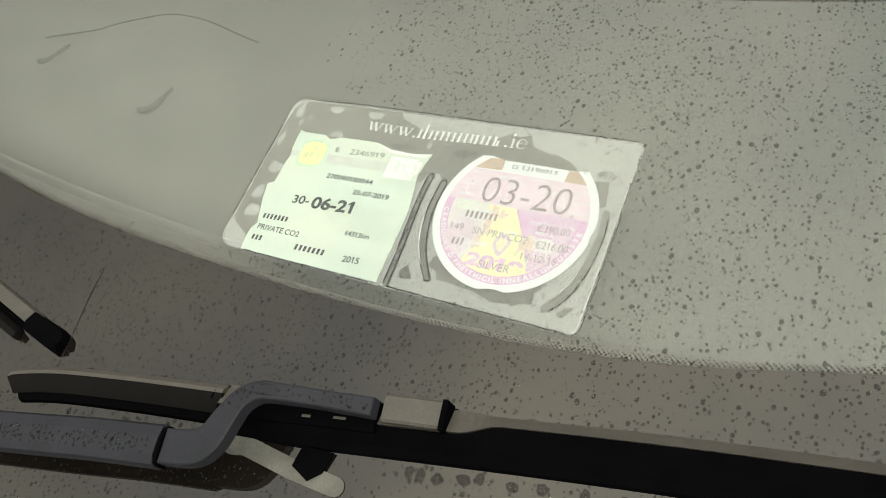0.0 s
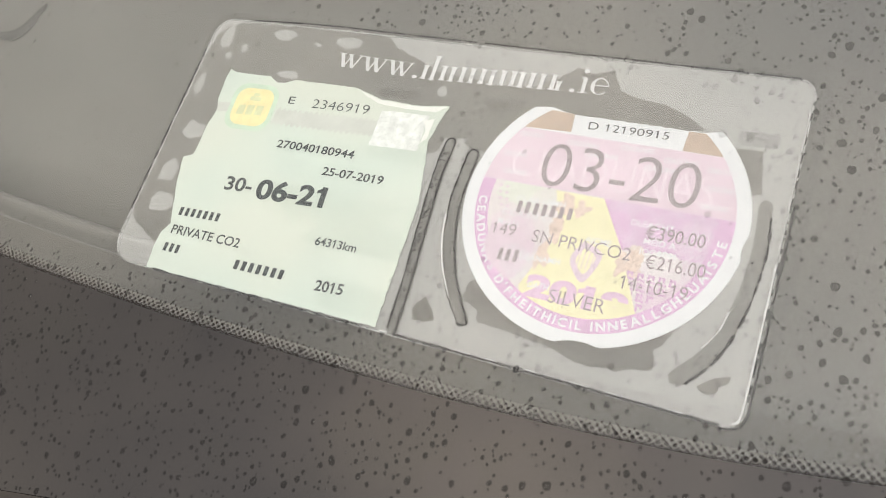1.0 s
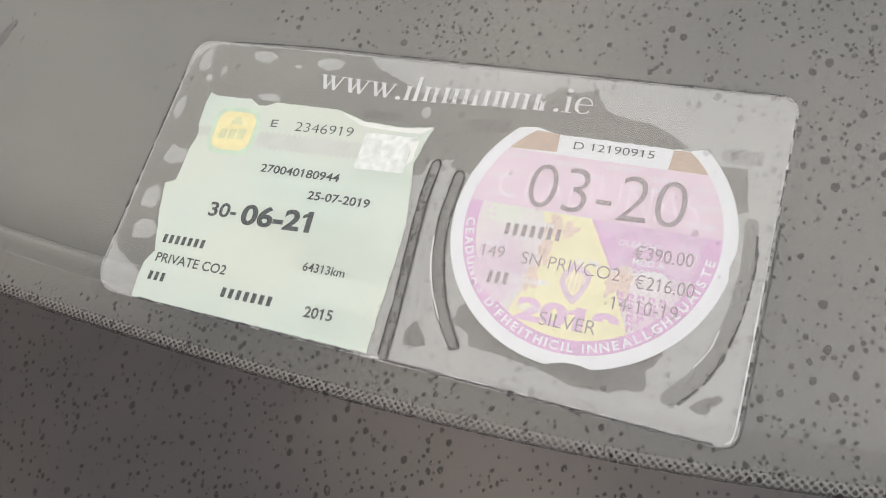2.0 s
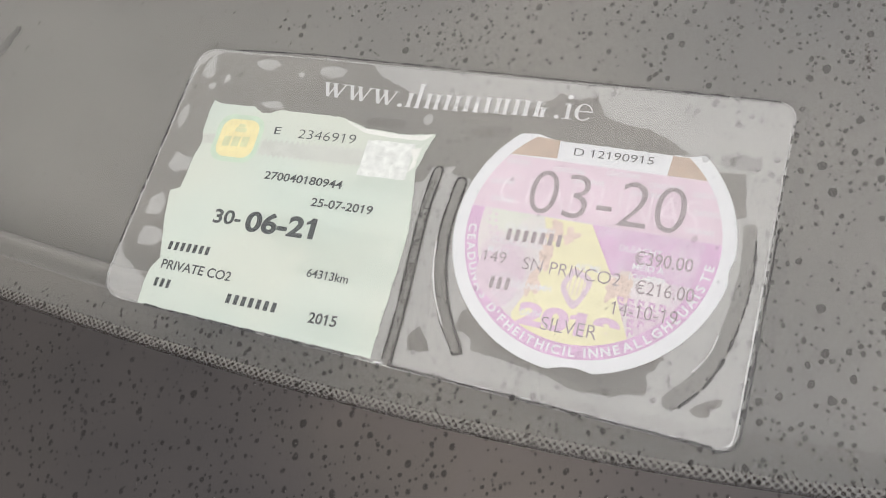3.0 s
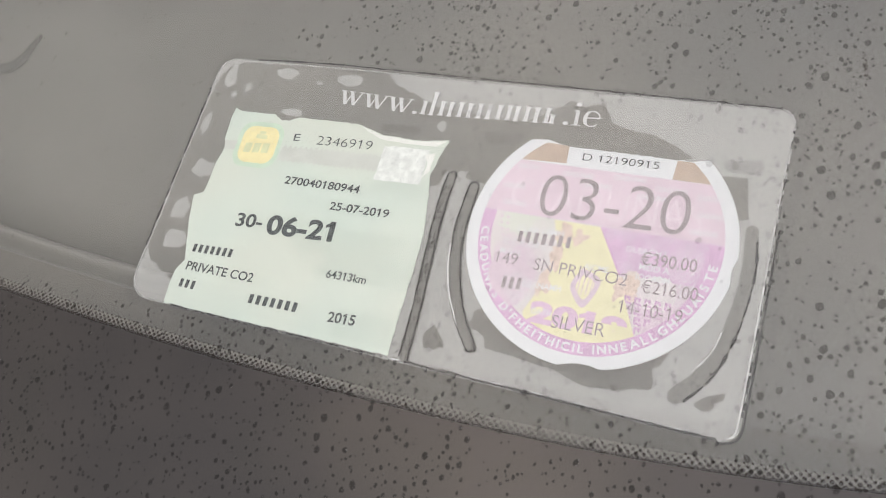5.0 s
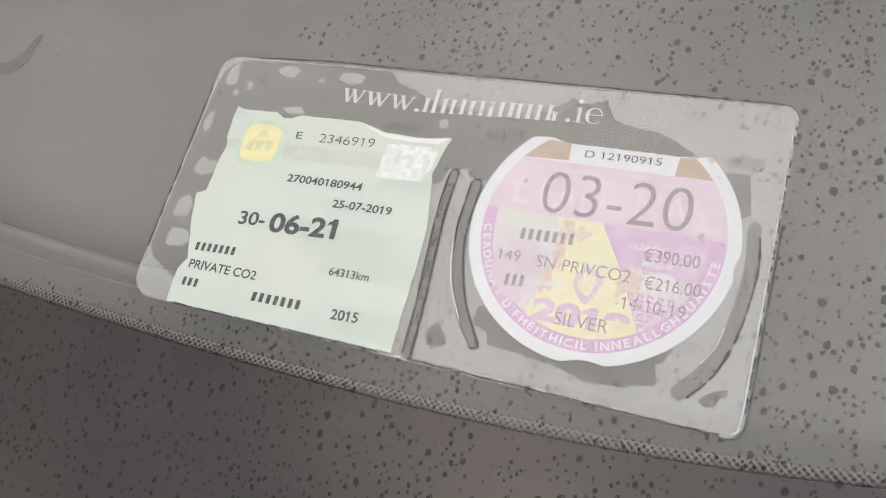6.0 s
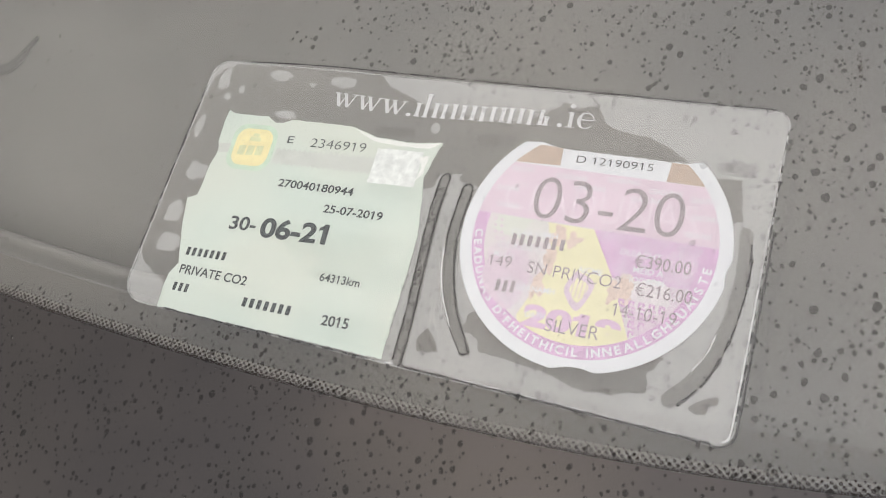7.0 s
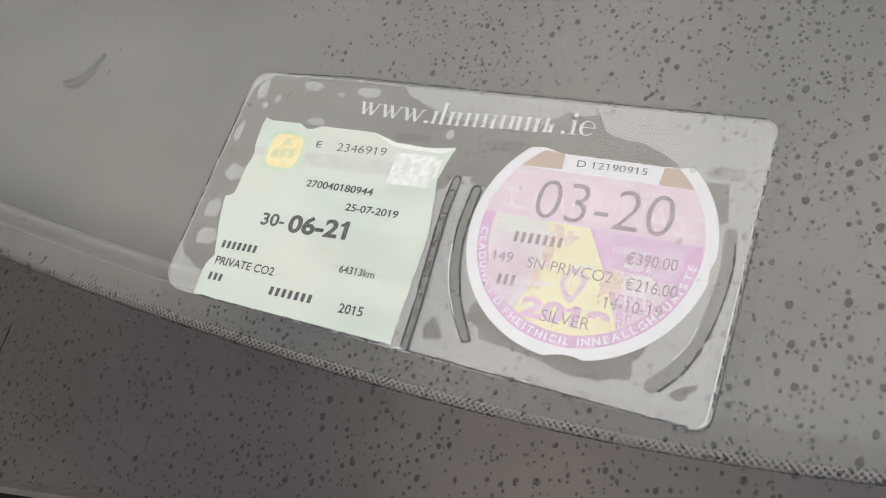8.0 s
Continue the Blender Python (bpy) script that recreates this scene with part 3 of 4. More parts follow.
def grime_line(path, width, seed, keep, parent=holder, z=FILM_Z + 0.55, mat=GRIME, name="grime_line", lab="dark grime along an edge"):
    """Broken flecks along a path: dark grime, or white for painted glints."""
    bm = bmesh.new()
    pts = bow(path, 60)
    for a, b in zip(pts, pts[1:]):
        mx, my = (a[0] + b[0]) / 2, (a[1] + b[1]) / 2
        g = noise.noise((mx * 0.35, my * 0.35, seed)) + 0.6 * noise.noise((mx * 1.4, my * 1.4, seed))
        if g < keep:
            continue
        d = math.hypot(b[0] - a[0], b[1] - a[1])
        if d < 1e-6:
            continue
        nx, ny = -(b[1] - a[1]) / d, (b[0] - a[0]) / d
        h = 1.5 * width * (0.35 + 0.9 * min(1, g - keep))
        o = 0.5 * width * noise.noise((mx, my, seed + 5))
        bm.faces.new([bm.verts.new((px + nx * k, py + ny * k, z)) for px, py, k in ((a[0], a[1], o - h), (b[0], b[1], o - h), (b[0], b[1], o + h), (a[0], a[1], o + h))])
    part(name, bm, mat, parent, lab)


grime_line([(-130, LOW), (-90, LOW), (-52, LOW + 0.2)], 0.22, 1.0, -0.6)
grime_line([(LEFT, -30), (LEFT, 0), (LEFT, 32)], 0.32, 2.0, -0.25)
grime_line([(-134, HIGH - 1.2), (-104, HIGH), (-80, HIGH), (-30, HIGH), (42, HIGH)], 0.22, 3.0, -0.45)
grime_line([(RIGHT, -42), (RIGHT, 0), (RIGHT, 42)], 0.3, 4.0, 0.0)
grime_line([(41, LOW - 0.5), (44.5, LOW + 0.3), (46.3, LOW + 2.6), (46.7, -40), (46.8, -20), (46.8, 10)], 0.2, 12.0, -0.6)
grime_line([(-46.4, 11), (-46.9, 0), (-45.9, -16), (-44.8, -32), (-44.3, -46)], 0.22, 5.0, -0.75)
grime_line([(-46.4, 11), (-46.7, 12.9), (-47.7, 13.4), (-48.8, 12.7), (-49.3, 11), (-49.6, 0), (-48.6, -16), (-47.4, -32), (-47.0, -46)], 0.20, 6.0, -0.65)
grime_line([(-38.1, 9.5), (-38.6, -4), (-37.0, -15), (-32.5, -27.5), (-25.9, -38.2), (-26.0, -39.4), (-27.2, -40.0), (-28.4, -39.5)], 0.22, 7.0, -0.85)
grime_line([(-38.3, 9.9), (-39.0, 10.9), (-40.0, 11.0), (-41.0, 10.2), (-41.4, 8.5), (-41.9, -4), (-40.9, -12)], 0.20, 8.0, -0.75)
grime_line([(-40.9, -12), (-40.1, -17.0), (-35.4, -29.5), (-28.6, -39.0)], 0.12, 8.5, -0.45)
grime_line([(42, 6), (42.9, -4), (41.3, -19.6), (37.4, -32), (31.6, -40.0)], 0.30, 9.0, -0.35)
grime_line([(-44.2, -45.2), (-44.0, -46.6), (-43.0, -47.2), (-20, LOW + 0.3), (10, LOW + 0.2), (41, LOW + 0.2)], 0.24, 11.0, -0.95)

def inside(x, y, loop):
    """Whether a point lies within an outline."""
    hit = False
    for (x0, y0), (x1, y1) in zip(loop, loop[1:] + loop[:1]):
        if (y0 > y) != (y1 > y) and x < x0 + (y - y0) / (y1 - y0) * (x1 - x0):
            hit = not hit
    return hit


# glints on the vinyl's edges, painted as white flecks
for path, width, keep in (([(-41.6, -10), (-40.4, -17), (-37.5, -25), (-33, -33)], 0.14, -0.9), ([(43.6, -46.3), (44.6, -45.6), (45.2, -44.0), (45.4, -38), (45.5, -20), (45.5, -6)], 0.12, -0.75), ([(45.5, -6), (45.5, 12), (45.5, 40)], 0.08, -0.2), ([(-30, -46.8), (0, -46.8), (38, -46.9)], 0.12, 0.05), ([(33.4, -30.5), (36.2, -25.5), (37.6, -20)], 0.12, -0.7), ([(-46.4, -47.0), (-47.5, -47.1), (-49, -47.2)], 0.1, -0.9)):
    grime_line(path, width, 21.0, keep, z=FILM_Z + 0.62, mat=PRINT_AND_GLINT_WHITE, name="edge_glint", lab="white glint painted along a vinyl edge")
# specks of grime caught inside the slots
grime_rng = random.Random(9)
bm = bmesh.new()
for loop, n, low, high in ((slot_a, 900, -46, 10), (slot_b, 220, -30, 8), (slot_c, 60, -36, 6)):
    xs = [q[0] for q in loop]
    for _ in range(n):
        x, y = grime_rng.uniform(min(xs), max(xs)), grime_rng.uniform(low, high)
        if not inside(x, y, loop) or noise.noise((x * 0.5, y * 0.3, 2)) < grime_rng.uniform(-0.4, 0.5):
            continue
        outline = blob(x, y, grime_rng.uniform(0.1, 0.4), grime_rng.uniform(0.1, 0.6), grime_rng.uniform(0, 50), 0.4, 7, grime_rng.uniform(0, 3))
        bm.faces.new([bm.verts.new((a, b, FILM_Z + 0.5)) for a, b in outline])
tagged(part("slot_grime", bm, GRIME, holder, "dark specks of grime in the slots"), kind="stuff")

# fine white flecks of condensation in the damp patches
fleck_rng = random.Random(5)
bm = bmesh.new()
for x0, y0, x1, y1, n, skip in ((-147, -44, 25, 46, 40000, 38.6), (29, 9, 38, 24, 600, 38.6), (-30, -42, 26, -25, 5200, 38.6)):
    for _ in range(n):
        x, y = fleck_rng.uniform(x0, x1), fleck_rng.uniform(y0, y1)
        if math.hypot(x, y) < skip and y < 26 or not any(inside(x, y, loop) for loop in clung[:3]):
            continue
        near_disc = min(1.0, max(0.12, (x + 125) / 80))
        if noise.noise((x * 0.12, y * 0.12, 4)) + 0.5 * noise.noise((x * 0.6, y * 0.6, 4)) < fleck_rng.uniform(-0.5, 0.6) + 1.15 * (1 - near_disc):
            continue
        r, a = fleck_rng.uniform(0.06, 0.17), fleck_rng.uniform(0, 6)
        bm.faces.new([bm.verts.new((x + r * k * math.cos(a + i * 2.1), y + r * math.sin(a + i * 2.1), FILM_Z + 0.12)) for i, k in ((0, 1.8), (1, 1.0), (2, 1.3))])
tagged(part("condensation_flecks", bm, FLECK, holder, "fine white flecks of condensation"), kind="stuff")

# white seriffed lettering on the film; the trader's name is left as plain shapes
def bar(x0, y0, x1, y1, wide):
    """A slanted stroke with level ends."""
    return [(x0 - wide / 2, y0), (x0 + wide / 2, y0), (x1 + wide / 2, y1), (x1 - wide / 2, y1)]


def dot(cx, cy, r):
    return [(cx + r * math.cos(math.tau * k / 14), cy + r * math.sin(math.tau * k / 14)) for k in range(14)]


def bowl_e():
    """The open ring of an e, thick on its left, as quads, and its crossbar."""
    quads, n = [], 22
    for k in range(n):
        rim = []
        for a, q in ((k, 0), (k + 1, 0), (k + 1, 1), (k, 1)):
            th = radians(2 + 318 * a / n)
            thick = 0.05 + 0.13 * max(0.0, -math.cos(th)) ** 0.8
            rim.append((0.42 + (0.40 - q * thick) * math.cos(th), 0.5 + (0.52 - q * (0.06 + 0.04 * abs(math.cos(th)))) * math.sin(th)))
        quads.append(rim)
    return quads + [bar(0.42, 0.51, 0.42, 0.58, 0.72)]


SERIF = {
    "w": (1.22, [bar(0.13, 1, 0.38, 0, 0.17), bar(0.38, 0, 0.60, 0.93, 0.07), bar(0.53, 1, 0.80, 0, 0.17), bar(0.80, 0, 1.07, 1, 0.07), bar(0.14, 0.94, 0.14, 1.0, 0.30), bar(0.54, 0.94, 0.54, 1.0, 0.28), bar(1.06, 0.94, 1.06, 1.0, 0.26)]),
    ".": (0.36, [dot(0.15, 0.10, 0.12)]),
    "i": (0.54, [bar(0.27, 0, 0.27, 0.97, 0.17), bar(0.27, 0, 0.27, 0.06, 0.44), [(0.06, 0.88), (0.20, 0.90), (0.20, 1.0), (0.06, 0.93)], dot(0.25, 1.36, 0.13)]),
    "e": (0.86, bowl_e()),
}


def serif_word(body, start, end, tall):
    """A word in thick and thin strokes between two points of its foot line, its small letters tall high."""
    total = sum(SERIF[ch][0] for ch in body)
    dx, dy = end[0] - start[0], end[1] - start[1]
    long = math.hypot(dx, dy)
    ux, uy, at = dx / long, dy / long, 0.0
    bm = bmesh.new()
    for ch in body:
        for poly in SERIF[ch][1]:
            bm.faces.new([bm.verts.new((start[0] + (at + px) / total * long * ux - py * tall * uy, start[1] + (at + px) / total * long * uy + py * tall * ux, FILM_Z + 0.6)) for px, py in poly])
        at += SERIF[ch][0]
    return bm


part("lettering", serif_word("www.", (-95.9, 31.9), (-65.6, 31.3), 5.1), PRINT_AND_GLINT_WHITE, holder, "white printed lettering")
part("lettering", serif_word(".ie", (-18.3, 33.7), (-6.8, 34.1), 5.3), PRINT_AND_GLINT_WHITE, holder, "white printed lettering")
bm = bmesh.new()
x = -64.9
for wide, tall in ((5.6, (5.0, 8.6)), (5.7, (5.2, 5.2)), (5.8, (5.2, 5.2)), (5.8, (5.2, 5.2)), (2.9, (5.2,)), (5.2, (5.2, 5.2)), (5.8, (5.2, 5.2)), (4.2, (5.2, 3.2))):
    for i, high in enumerate(tall):
        x0 = x + i * (wide - 2.2) * 0.86
        foot = 31.5 + (x + 64.9) * 0.05
        ring = rect(x0, foot, x0 + 1.25, foot + high, 0.3, 3)
        bm.faces.new([bm.verts.new((a, b, FILM_Z + 0.6)) for a, b in ring])
        for low, deep in ((foot, 0.4), (foot + high - 0.5, 0.5)):
            bm.faces.new([bm.verts.new((x0 + a, b, FILM_Z + 0.605)) for a, b in ((-0.45, low), (1.6, low), (1.6, low + deep), (-0.45, low + deep))])
    x += wide * 1.11
part("name_shapes", bm, PRINT_AND_GLINT_WHITE, holder, "plain white shapes of a printed name")

# ---- the test certificate ----
cert = thing("test_certificate", -93, -12, PAPER_Z, "pale green torn-edged test certificate in the holder", "certificate")
outline = [(-135, 25.4), (-132, 24.4), (-118, 25), (-115, 22.9), (-111.5, 23.3), (-108.5, 24.8), (-86, 25.2), (-83, 24.7), (-75.5, 22.6), (-63, 22.2), (-52.2, 23.6), (-53.5, 18.5), (-55, 11), (-53, 1.5), (-51.2, -8), (-50.8, -20), (-50.6, -46.6), (-132.7, -47.4), (-133.5, -40), (-133.5, -36), (-131, -32), (-132.5, -28), (-135, -21), (-136, -17.5), (-138, -9), (-134.3, -7.3), (-134.2, 3.8), (-133, 11), (-134.6, 13), (-135.2, 21.7)]
part("paper", sheet(rough_outline(outline, 0.34, 0.6, 21.0), PAPER_Z, 0.14), CERT, cert)
P1, P2 = PAPER_Z + PRINT, PAPER_Z + 2 * PRINT


def zigzag(x0, x1, y0, y1, teeth, tall, z):
    """A band whose two long edges are saw teeth."""
    up, down = [], []
    for i in range(teeth * 2 + 1):
        t = i / (teeth * 2)
        x, y = x0 + (x1 - x0) * t, y0 + (y1 - y0) * t
        up.append((x, y + (tall if i % 2 else 0)))
        down.append((x, y - 4.2 - (0 if i % 2 else tall)))
    return sheet(up + down[::-1], z)


part("grey_band", zigzag(-110.5, -72.5, 12.9, 14.6, 19, 1.3, P1), CERT_GREY, cert, "grey band with saw-toothed edges")
part("grey_band", sheet(rough_outline([(-134, 12.5), (-129, 13.2), (-129, 9.6), (-133, 9.2)], 0.3, 0.8, 3.0), P1), CERT_GREY, cert)
# faint chevron lines of the security print
bm = bmesh.new()
for x0, x1, top, rows, lean in ((-104.0, -52.6, -12.5, 14, 1.6), (-73.0, -54.5, 6.0, 4, 0.0), (-70.0, -51.8, -37.5, 8, 0.0)):
    for row in range(rows):
        y0 = top - row * 1.15
        x = x0 + row * lean
        while x < x1:
            for a, b in (((x, y0), (x + 0.8, y0 + 1.25)), ((x + 0.8, y0 + 1.25), (x + 1.6, y0))):
                if noise.noise((a[0] * 0.1, a[1] * 0.16, 6)) > -0.45:
                    bm.faces.new([bm.verts.new((px, py, P1)) for px, py in (a, b, (b[0], b[1] + 0.24), (a[0], a[1] + 0.24))])
            x += 1.6
tagged(part("chevron_print", bm, CHEVRON, cert, "faint fine chevron lines"), kind="stuff")
emblem = part("emblem", sheet([(x - 120.3 - 0.035 * y, y + 12.7 + 0.035 * x) for x, y in rect(-8.9, -8.6, 8.9, 8.6, 5.0)], P1), GREEN, cert, "yellow and green square emblem")
part("emblem_field", sheet([(x - 120.2 - 0.035 * y, y + 12.7 + 0.035 * x) for x, y in rect(-7.2, -6.9, 7.2, 6.9, 4.0)], P2), YELLOW, emblem, "yellow field")
bm = bars(3, (-125.2, 9.2), (-114.8, 10.2), 3.6, P2 + 0.04, 0.22)
for q in (rect(-122.2, 15.0, -117.8, 16.6, 0.5), rect(-121.4, 16.7, -118.8, 17.9, 0.5)):
    bm.faces.new([bm.verts.new((a, b, P2 + 0.04)) for a, b in q])
part("emblem_shapes", bm, LOGO_INK, emblem, "plain olive shapes")
for body, a, b, cap, bold in (
    ("E", (-107.4, 16.0), (-105.0, 16.2), 2.6, 0.0),
    ("2346919", (-98.3, 15.8), (-77.8, 16.6), 3.2, -0.012),
    ("270040180944", (-104.9, 0.4), (-76.9, 1.2), 2.7, 0.016),
    ("25-07-2019", (-85.3, -5.8), (-64.3, -5.2), 2.7, 0.018),
    ("30-", (-117.3, -17.0), (-107.2, -16.3), 4.6, 0.022),
    ("06-21", (-105.2, -17.6), (-80.6, -16.0), 6.5, 0.034),
    ("PRIVATE CO2", (-129.5, -35.0), (-103.2, -34.4), 3.0, 0.014),
    ("64313km", (-78.4, -27.8), (-64.6, -27.3), 2.6, 0.012),
    ("2015", (-73.0, -41.0), (-63.8, -40.4), 3.2, 0.02),
):
    part("print_line", words(body, a, b, cap, P2, bold), INK, cert, "black printed characters")
for n, a, b, cap in ((7, (-129.7, -28.7), (-113.2, -27.9), 2.8), (3, (-129.6, -41.1), (-122.6, -40.9), 2.8), (7, (-102.0, -41.1), (-83.3, -40.5), 3.0)):
    part("print_bars", bars(n, a, b, cap, P2, 0.45), INK, cert, "plain dark printed bars")
# crinkled silver sticker and the folded torn corner
bm = bmesh.new()
grid = [[bm.verts.new((-73.5 + 16.0 * i / 12 + 0.5 * noise.noise((i * 0.5, j * 0.6, 2)), 6.6 + 12.2 * j / 10 + i * 0.05 + 0.6 * noise.noise((i * 0.5, j * 0.6, 8)), P2 + 0.02 + 0.05 * abs(noise.noise((i * 0.9, j * 1.0, 5))) + 0.07 * abs(noise.noise((i * 0.35, j * 0.4, 8))))) for j in range(11)] for i in range(13)]
for i in range(12):
    for j in range(10):
        bm.faces.new((grid[i][j], grid[i + 1][j], grid[i + 1][j + 1], grid[i][j + 1]))
part("silver_seal", bm, SEAL, cert, "crinkled torn silver seal")
part("torn_fold", sheet(rough_outline([(-84, 24.4), (-75.5, 22.2), (-63, 21.8), (-52.6, 23.2), (-56, 20.8), (-66, 20.4), (-76, 21.0)], 0.3, 0.8, 12.0), P2), TORN, cert, "white torn paper fold")
part("torn_fold", sheet(rough_outline([(-58.5, 17.5), (-55.2, 18.6), (-55.6, 12), (-57.5, 9.5), (-56.8, 14)], 0.3, 0.7, 13.0), P2 + 0.13), TORN, cert)

# ---- the tax disc ----
disc = thing("tax_disc", 0, 0, PAPER_Z, "round pink and yellow tax disc with a white perforated edge", "tax disc")
RADIUS = 38.0


def arc(r, a0, a1, n=48):
    return [(r * math.cos(radians(a0 + (a1 - a0) * i / n)), r * math.sin(radians(a0 + (a1 - a0) * i / n))) for i in range(n + 1)]


def chord(r, y):
    return math.degrees(math.asin(y / r))


# perforated rim, torn off straight across the top, with a thumb notch below
edge_pts = []
a0, a1 = 180 - chord(RADIUS, 27.6), 360 + chord(RADIUS, 28.0)
for i in range(361):
    a = a0 + (a1 - a0) * i / 360
    r = RADIUS + 0.22 * math.sin(i * 2.6) + 0.12 * noise.noise((i * 0.3, 0, 1))
    r -= 1.5 * max(0, 1 - ((a - 276) / 8.5) ** 2)
    r -= 0.8 * max(0, 1 - ((a - 355) / 5.0) ** 2)
    edge_pts.append((r * math.cos(radians(a)), r * math.sin(radians(a))))
torn_top = [(21.5 - 1.3 * i, 26.8 + 0.5 * noise.noise((i * 0.8, 3, 3))) for i in range(28)]
part("paper", sheet(edge_pts + torn_top + [(-17, 27.2), (-21.0, 28.2)], PAPER_Z, 0.14), DISC_WHITE, disc, "white perforated paper disc")
Q1, Q2, Q3 = PAPER_Z + PRINT, PAPER_Z + 2 * PRINT, PAPER_Z + 3 * PRINT
R_IN = 34.4
part("header_field", sheet([*arc(R_IN, chord(R_IN, 3.4), chord(R_IN, 20.5)), *arc(R_IN, 180 - chord(R_IN, 20.5), 180 - chord(R_IN, 3.4))], Q1), PINK, disc, "pale pink embossed upper field")
low = [*arc(R_IN, 180 - chord(R_IN, 3.3), 360 + chord(R_IN, 3.3), 90)]
part("purple_ring", sheet(low, Q1), PURPLE, disc, "purple ring with white lettering")
R_F = 30.6
a_f = chord(R_F, 3.3)
part("lower_field", sheet(arc(R_F, 180 - a_f, 360 + a_f, 90), Q2), PEACH, disc, "peach guilloche lower field")
part("purple_field", sheet([(0.5, 3.2), *arc(R_F, 360 + a_f, 360 - 18, 16)[:], (14, -9.5), (8.5, -10)], Q2 + 0.03), PURPLE, disc, "dense purple guilloche field")
part("mauve_field", sheet([(22, -9), *arc(R_F, 342, 306, 16), (16, -22), (14.5, -12)], Q2 + 0.03), MAUVE, disc, "mauve key-pattern field")
part("mauve_field", sheet(blob(-21, -14, 7.5, 8.5, 3.0), Q2 + 0.02), MAUVE, disc)
part("pale_green_field", sheet([(-27.5, 3.1), (-12.9, 3.1), (-11.0, -2.2), (-17.5, -4.6), (-24.0, -3.0), (-29.4, -1.0)], Q2 + 0.025), GREEN_TINT, disc, "pale green tinted print")
part("yellow_field", sheet([(-12.8, 3.1), (0.6, 3.1), (8.6, -10), *arc(R_F, 302, 242, 20), (-15, -25.5), (-8.5, -9)], Q3), DISC_YELLOW, disc, "yellow tapering panel")
part("brown_field", sheet([*arc(R_IN, chord(R_IN, 20.6), chord(R_IN, 26.6), 6), (17.4, 26.6), (17.0, 20.6)], Q1), BROWN, disc, "brown printed corner")
part("brown_field", sheet([(-13.8, 21.2), (-14.2, 26.9), (-21, 27.2), *arc(R_IN, 180 - chord(R_IN, 26.8), 180 - chord(R_IN, 20.7), 6)], Q1), BROWN, disc)
part("number_label", sheet([(-14.1, 26.2), (-13.5, 21.2), (17.0, 20.6), (17.2, 26.5)], Q1), DISC_WHITE, disc, "white serial number strip")
# a ring of white letters
bm = bmesh.new()
ring_text = "CEAD\u00daNAS D'FHEITHICIL INNEALLGHLUAISTE"
widths = [0.34 if ch in "I' " else 0.62 if ch in "LEFJ" else 0.74 for ch in ring_text]
span, at = 172.5, 183.6
for ch, wd in zip(ring_text, widths):
    step = span * wd / sum(widths)
    a = radians(at + step / 2)
    at += step
    if ch == " ":
        continue
    vs, fs = letters(ch, 0.03)
    x0, x1 = min(v.x for v in vs), max(v.x for v in vs)
    made = []
    for v in vs:
        lx, ly = (v.x - (x0 + x1) / 2) * 3.5, (v.y - 0.35) * 3.3
        r = 32.5 - ly
        made.append(bm.verts.new((r * math.cos(a) - lx * math.sin(a), r * math.sin(a) + lx * math.cos(a), Q2)))
    for f in fs:
        bm.faces.new([made[i] for i in f])
part("ring_lettering", bm, DISC_WHITE, disc, "white capitals round the ring")
for body, a, b, cap, bold, mat in (
    ("03-20", (-18.7, 3.8), (23.9, 4.2), 13.2, -0.012, INK_SOFT),
    ("D 12190915", (-9.4, 22.8), (12.7, 23.1), 2.3, -0.008, INK),
    ("149", (-26.4, -12.7), (-20.2, -12.4), 3.3, -0.008, INK_SOFT),
    ("SN PRIVCO2", (-15.3, -12.9), (11.3, -12.7), 3.5, -0.008, INK_SOFT),
    ("\u20ac390.00", (13.6, -5.8), (28.4, -5.3), 3.6, 0.0, INK_SOFT),
    ("\u20ac216.00", (15.3, -13.6), (30.1, -13.2), 3.6, 0.0, INK_SOFT),
    ("14-10-19", (11.2, -20.3), (27.3, -19.9), 3.6, -0.008, INK_SOFT),
    ("SILVER", (-6.2, -28.3), (8.6, -27.9), 3.7, -0.008, INK_SOFT),
):
    part("print_line", words(body, a, b, cap, Q3 + 0.085, bold), mat, disc, "grey printed characters")
for n, a, b, cap in ((7, (-22.0, -5.4), (-5.4, -4.8), 3.4), (3, (-23.0, -19.9), (-16.5, -19.5), 3.4)):
    part("print_bars", bars(n, a, b, cap, Q3 + 0.085, 0.5), INK_SOFT, disc, "plain grey printed bars")
part("year_print", words("2019", (-13.2, -27.6), (14.0, -27.6), 6.0, Q3 + 0.05, 0.05), YEAR_PRINT, disc, "bold purple year")
for body, a, b in (
    ("CL\u00c1R UIMH", (-22.8, -2.3), (-9.0, -1.7)), ("C.C./CO2 C.S.", (-25.8, -6.7), (-10.5, -6.4)), ("M.G.U.", (-26.1, -9.7), (-19.8, -9.6)),
    ("AICME", (-1.3, -10.0), (5.7, -10.0)), ("DLEACHT", (9.1, -2.8), (20.3, -2.7)), ("M\u00c9ID A", (13.5, -7.3), (21.7, -7.3)),
    ("\u00cdOCADH", (13.2, -10.3), (22.2, -10.0)), ("D\u00c9ANAMH", (-17.0, -18.4), (-5.9, -17.8)), ("DATH", (-12.5, -25.5), (-6.9, -25.3)),
):
    part("caption_print", words(body, a, b, 1.75, Q3 + 0.07, 0.016), DISC_WHITE, disc, "small white printed caption")
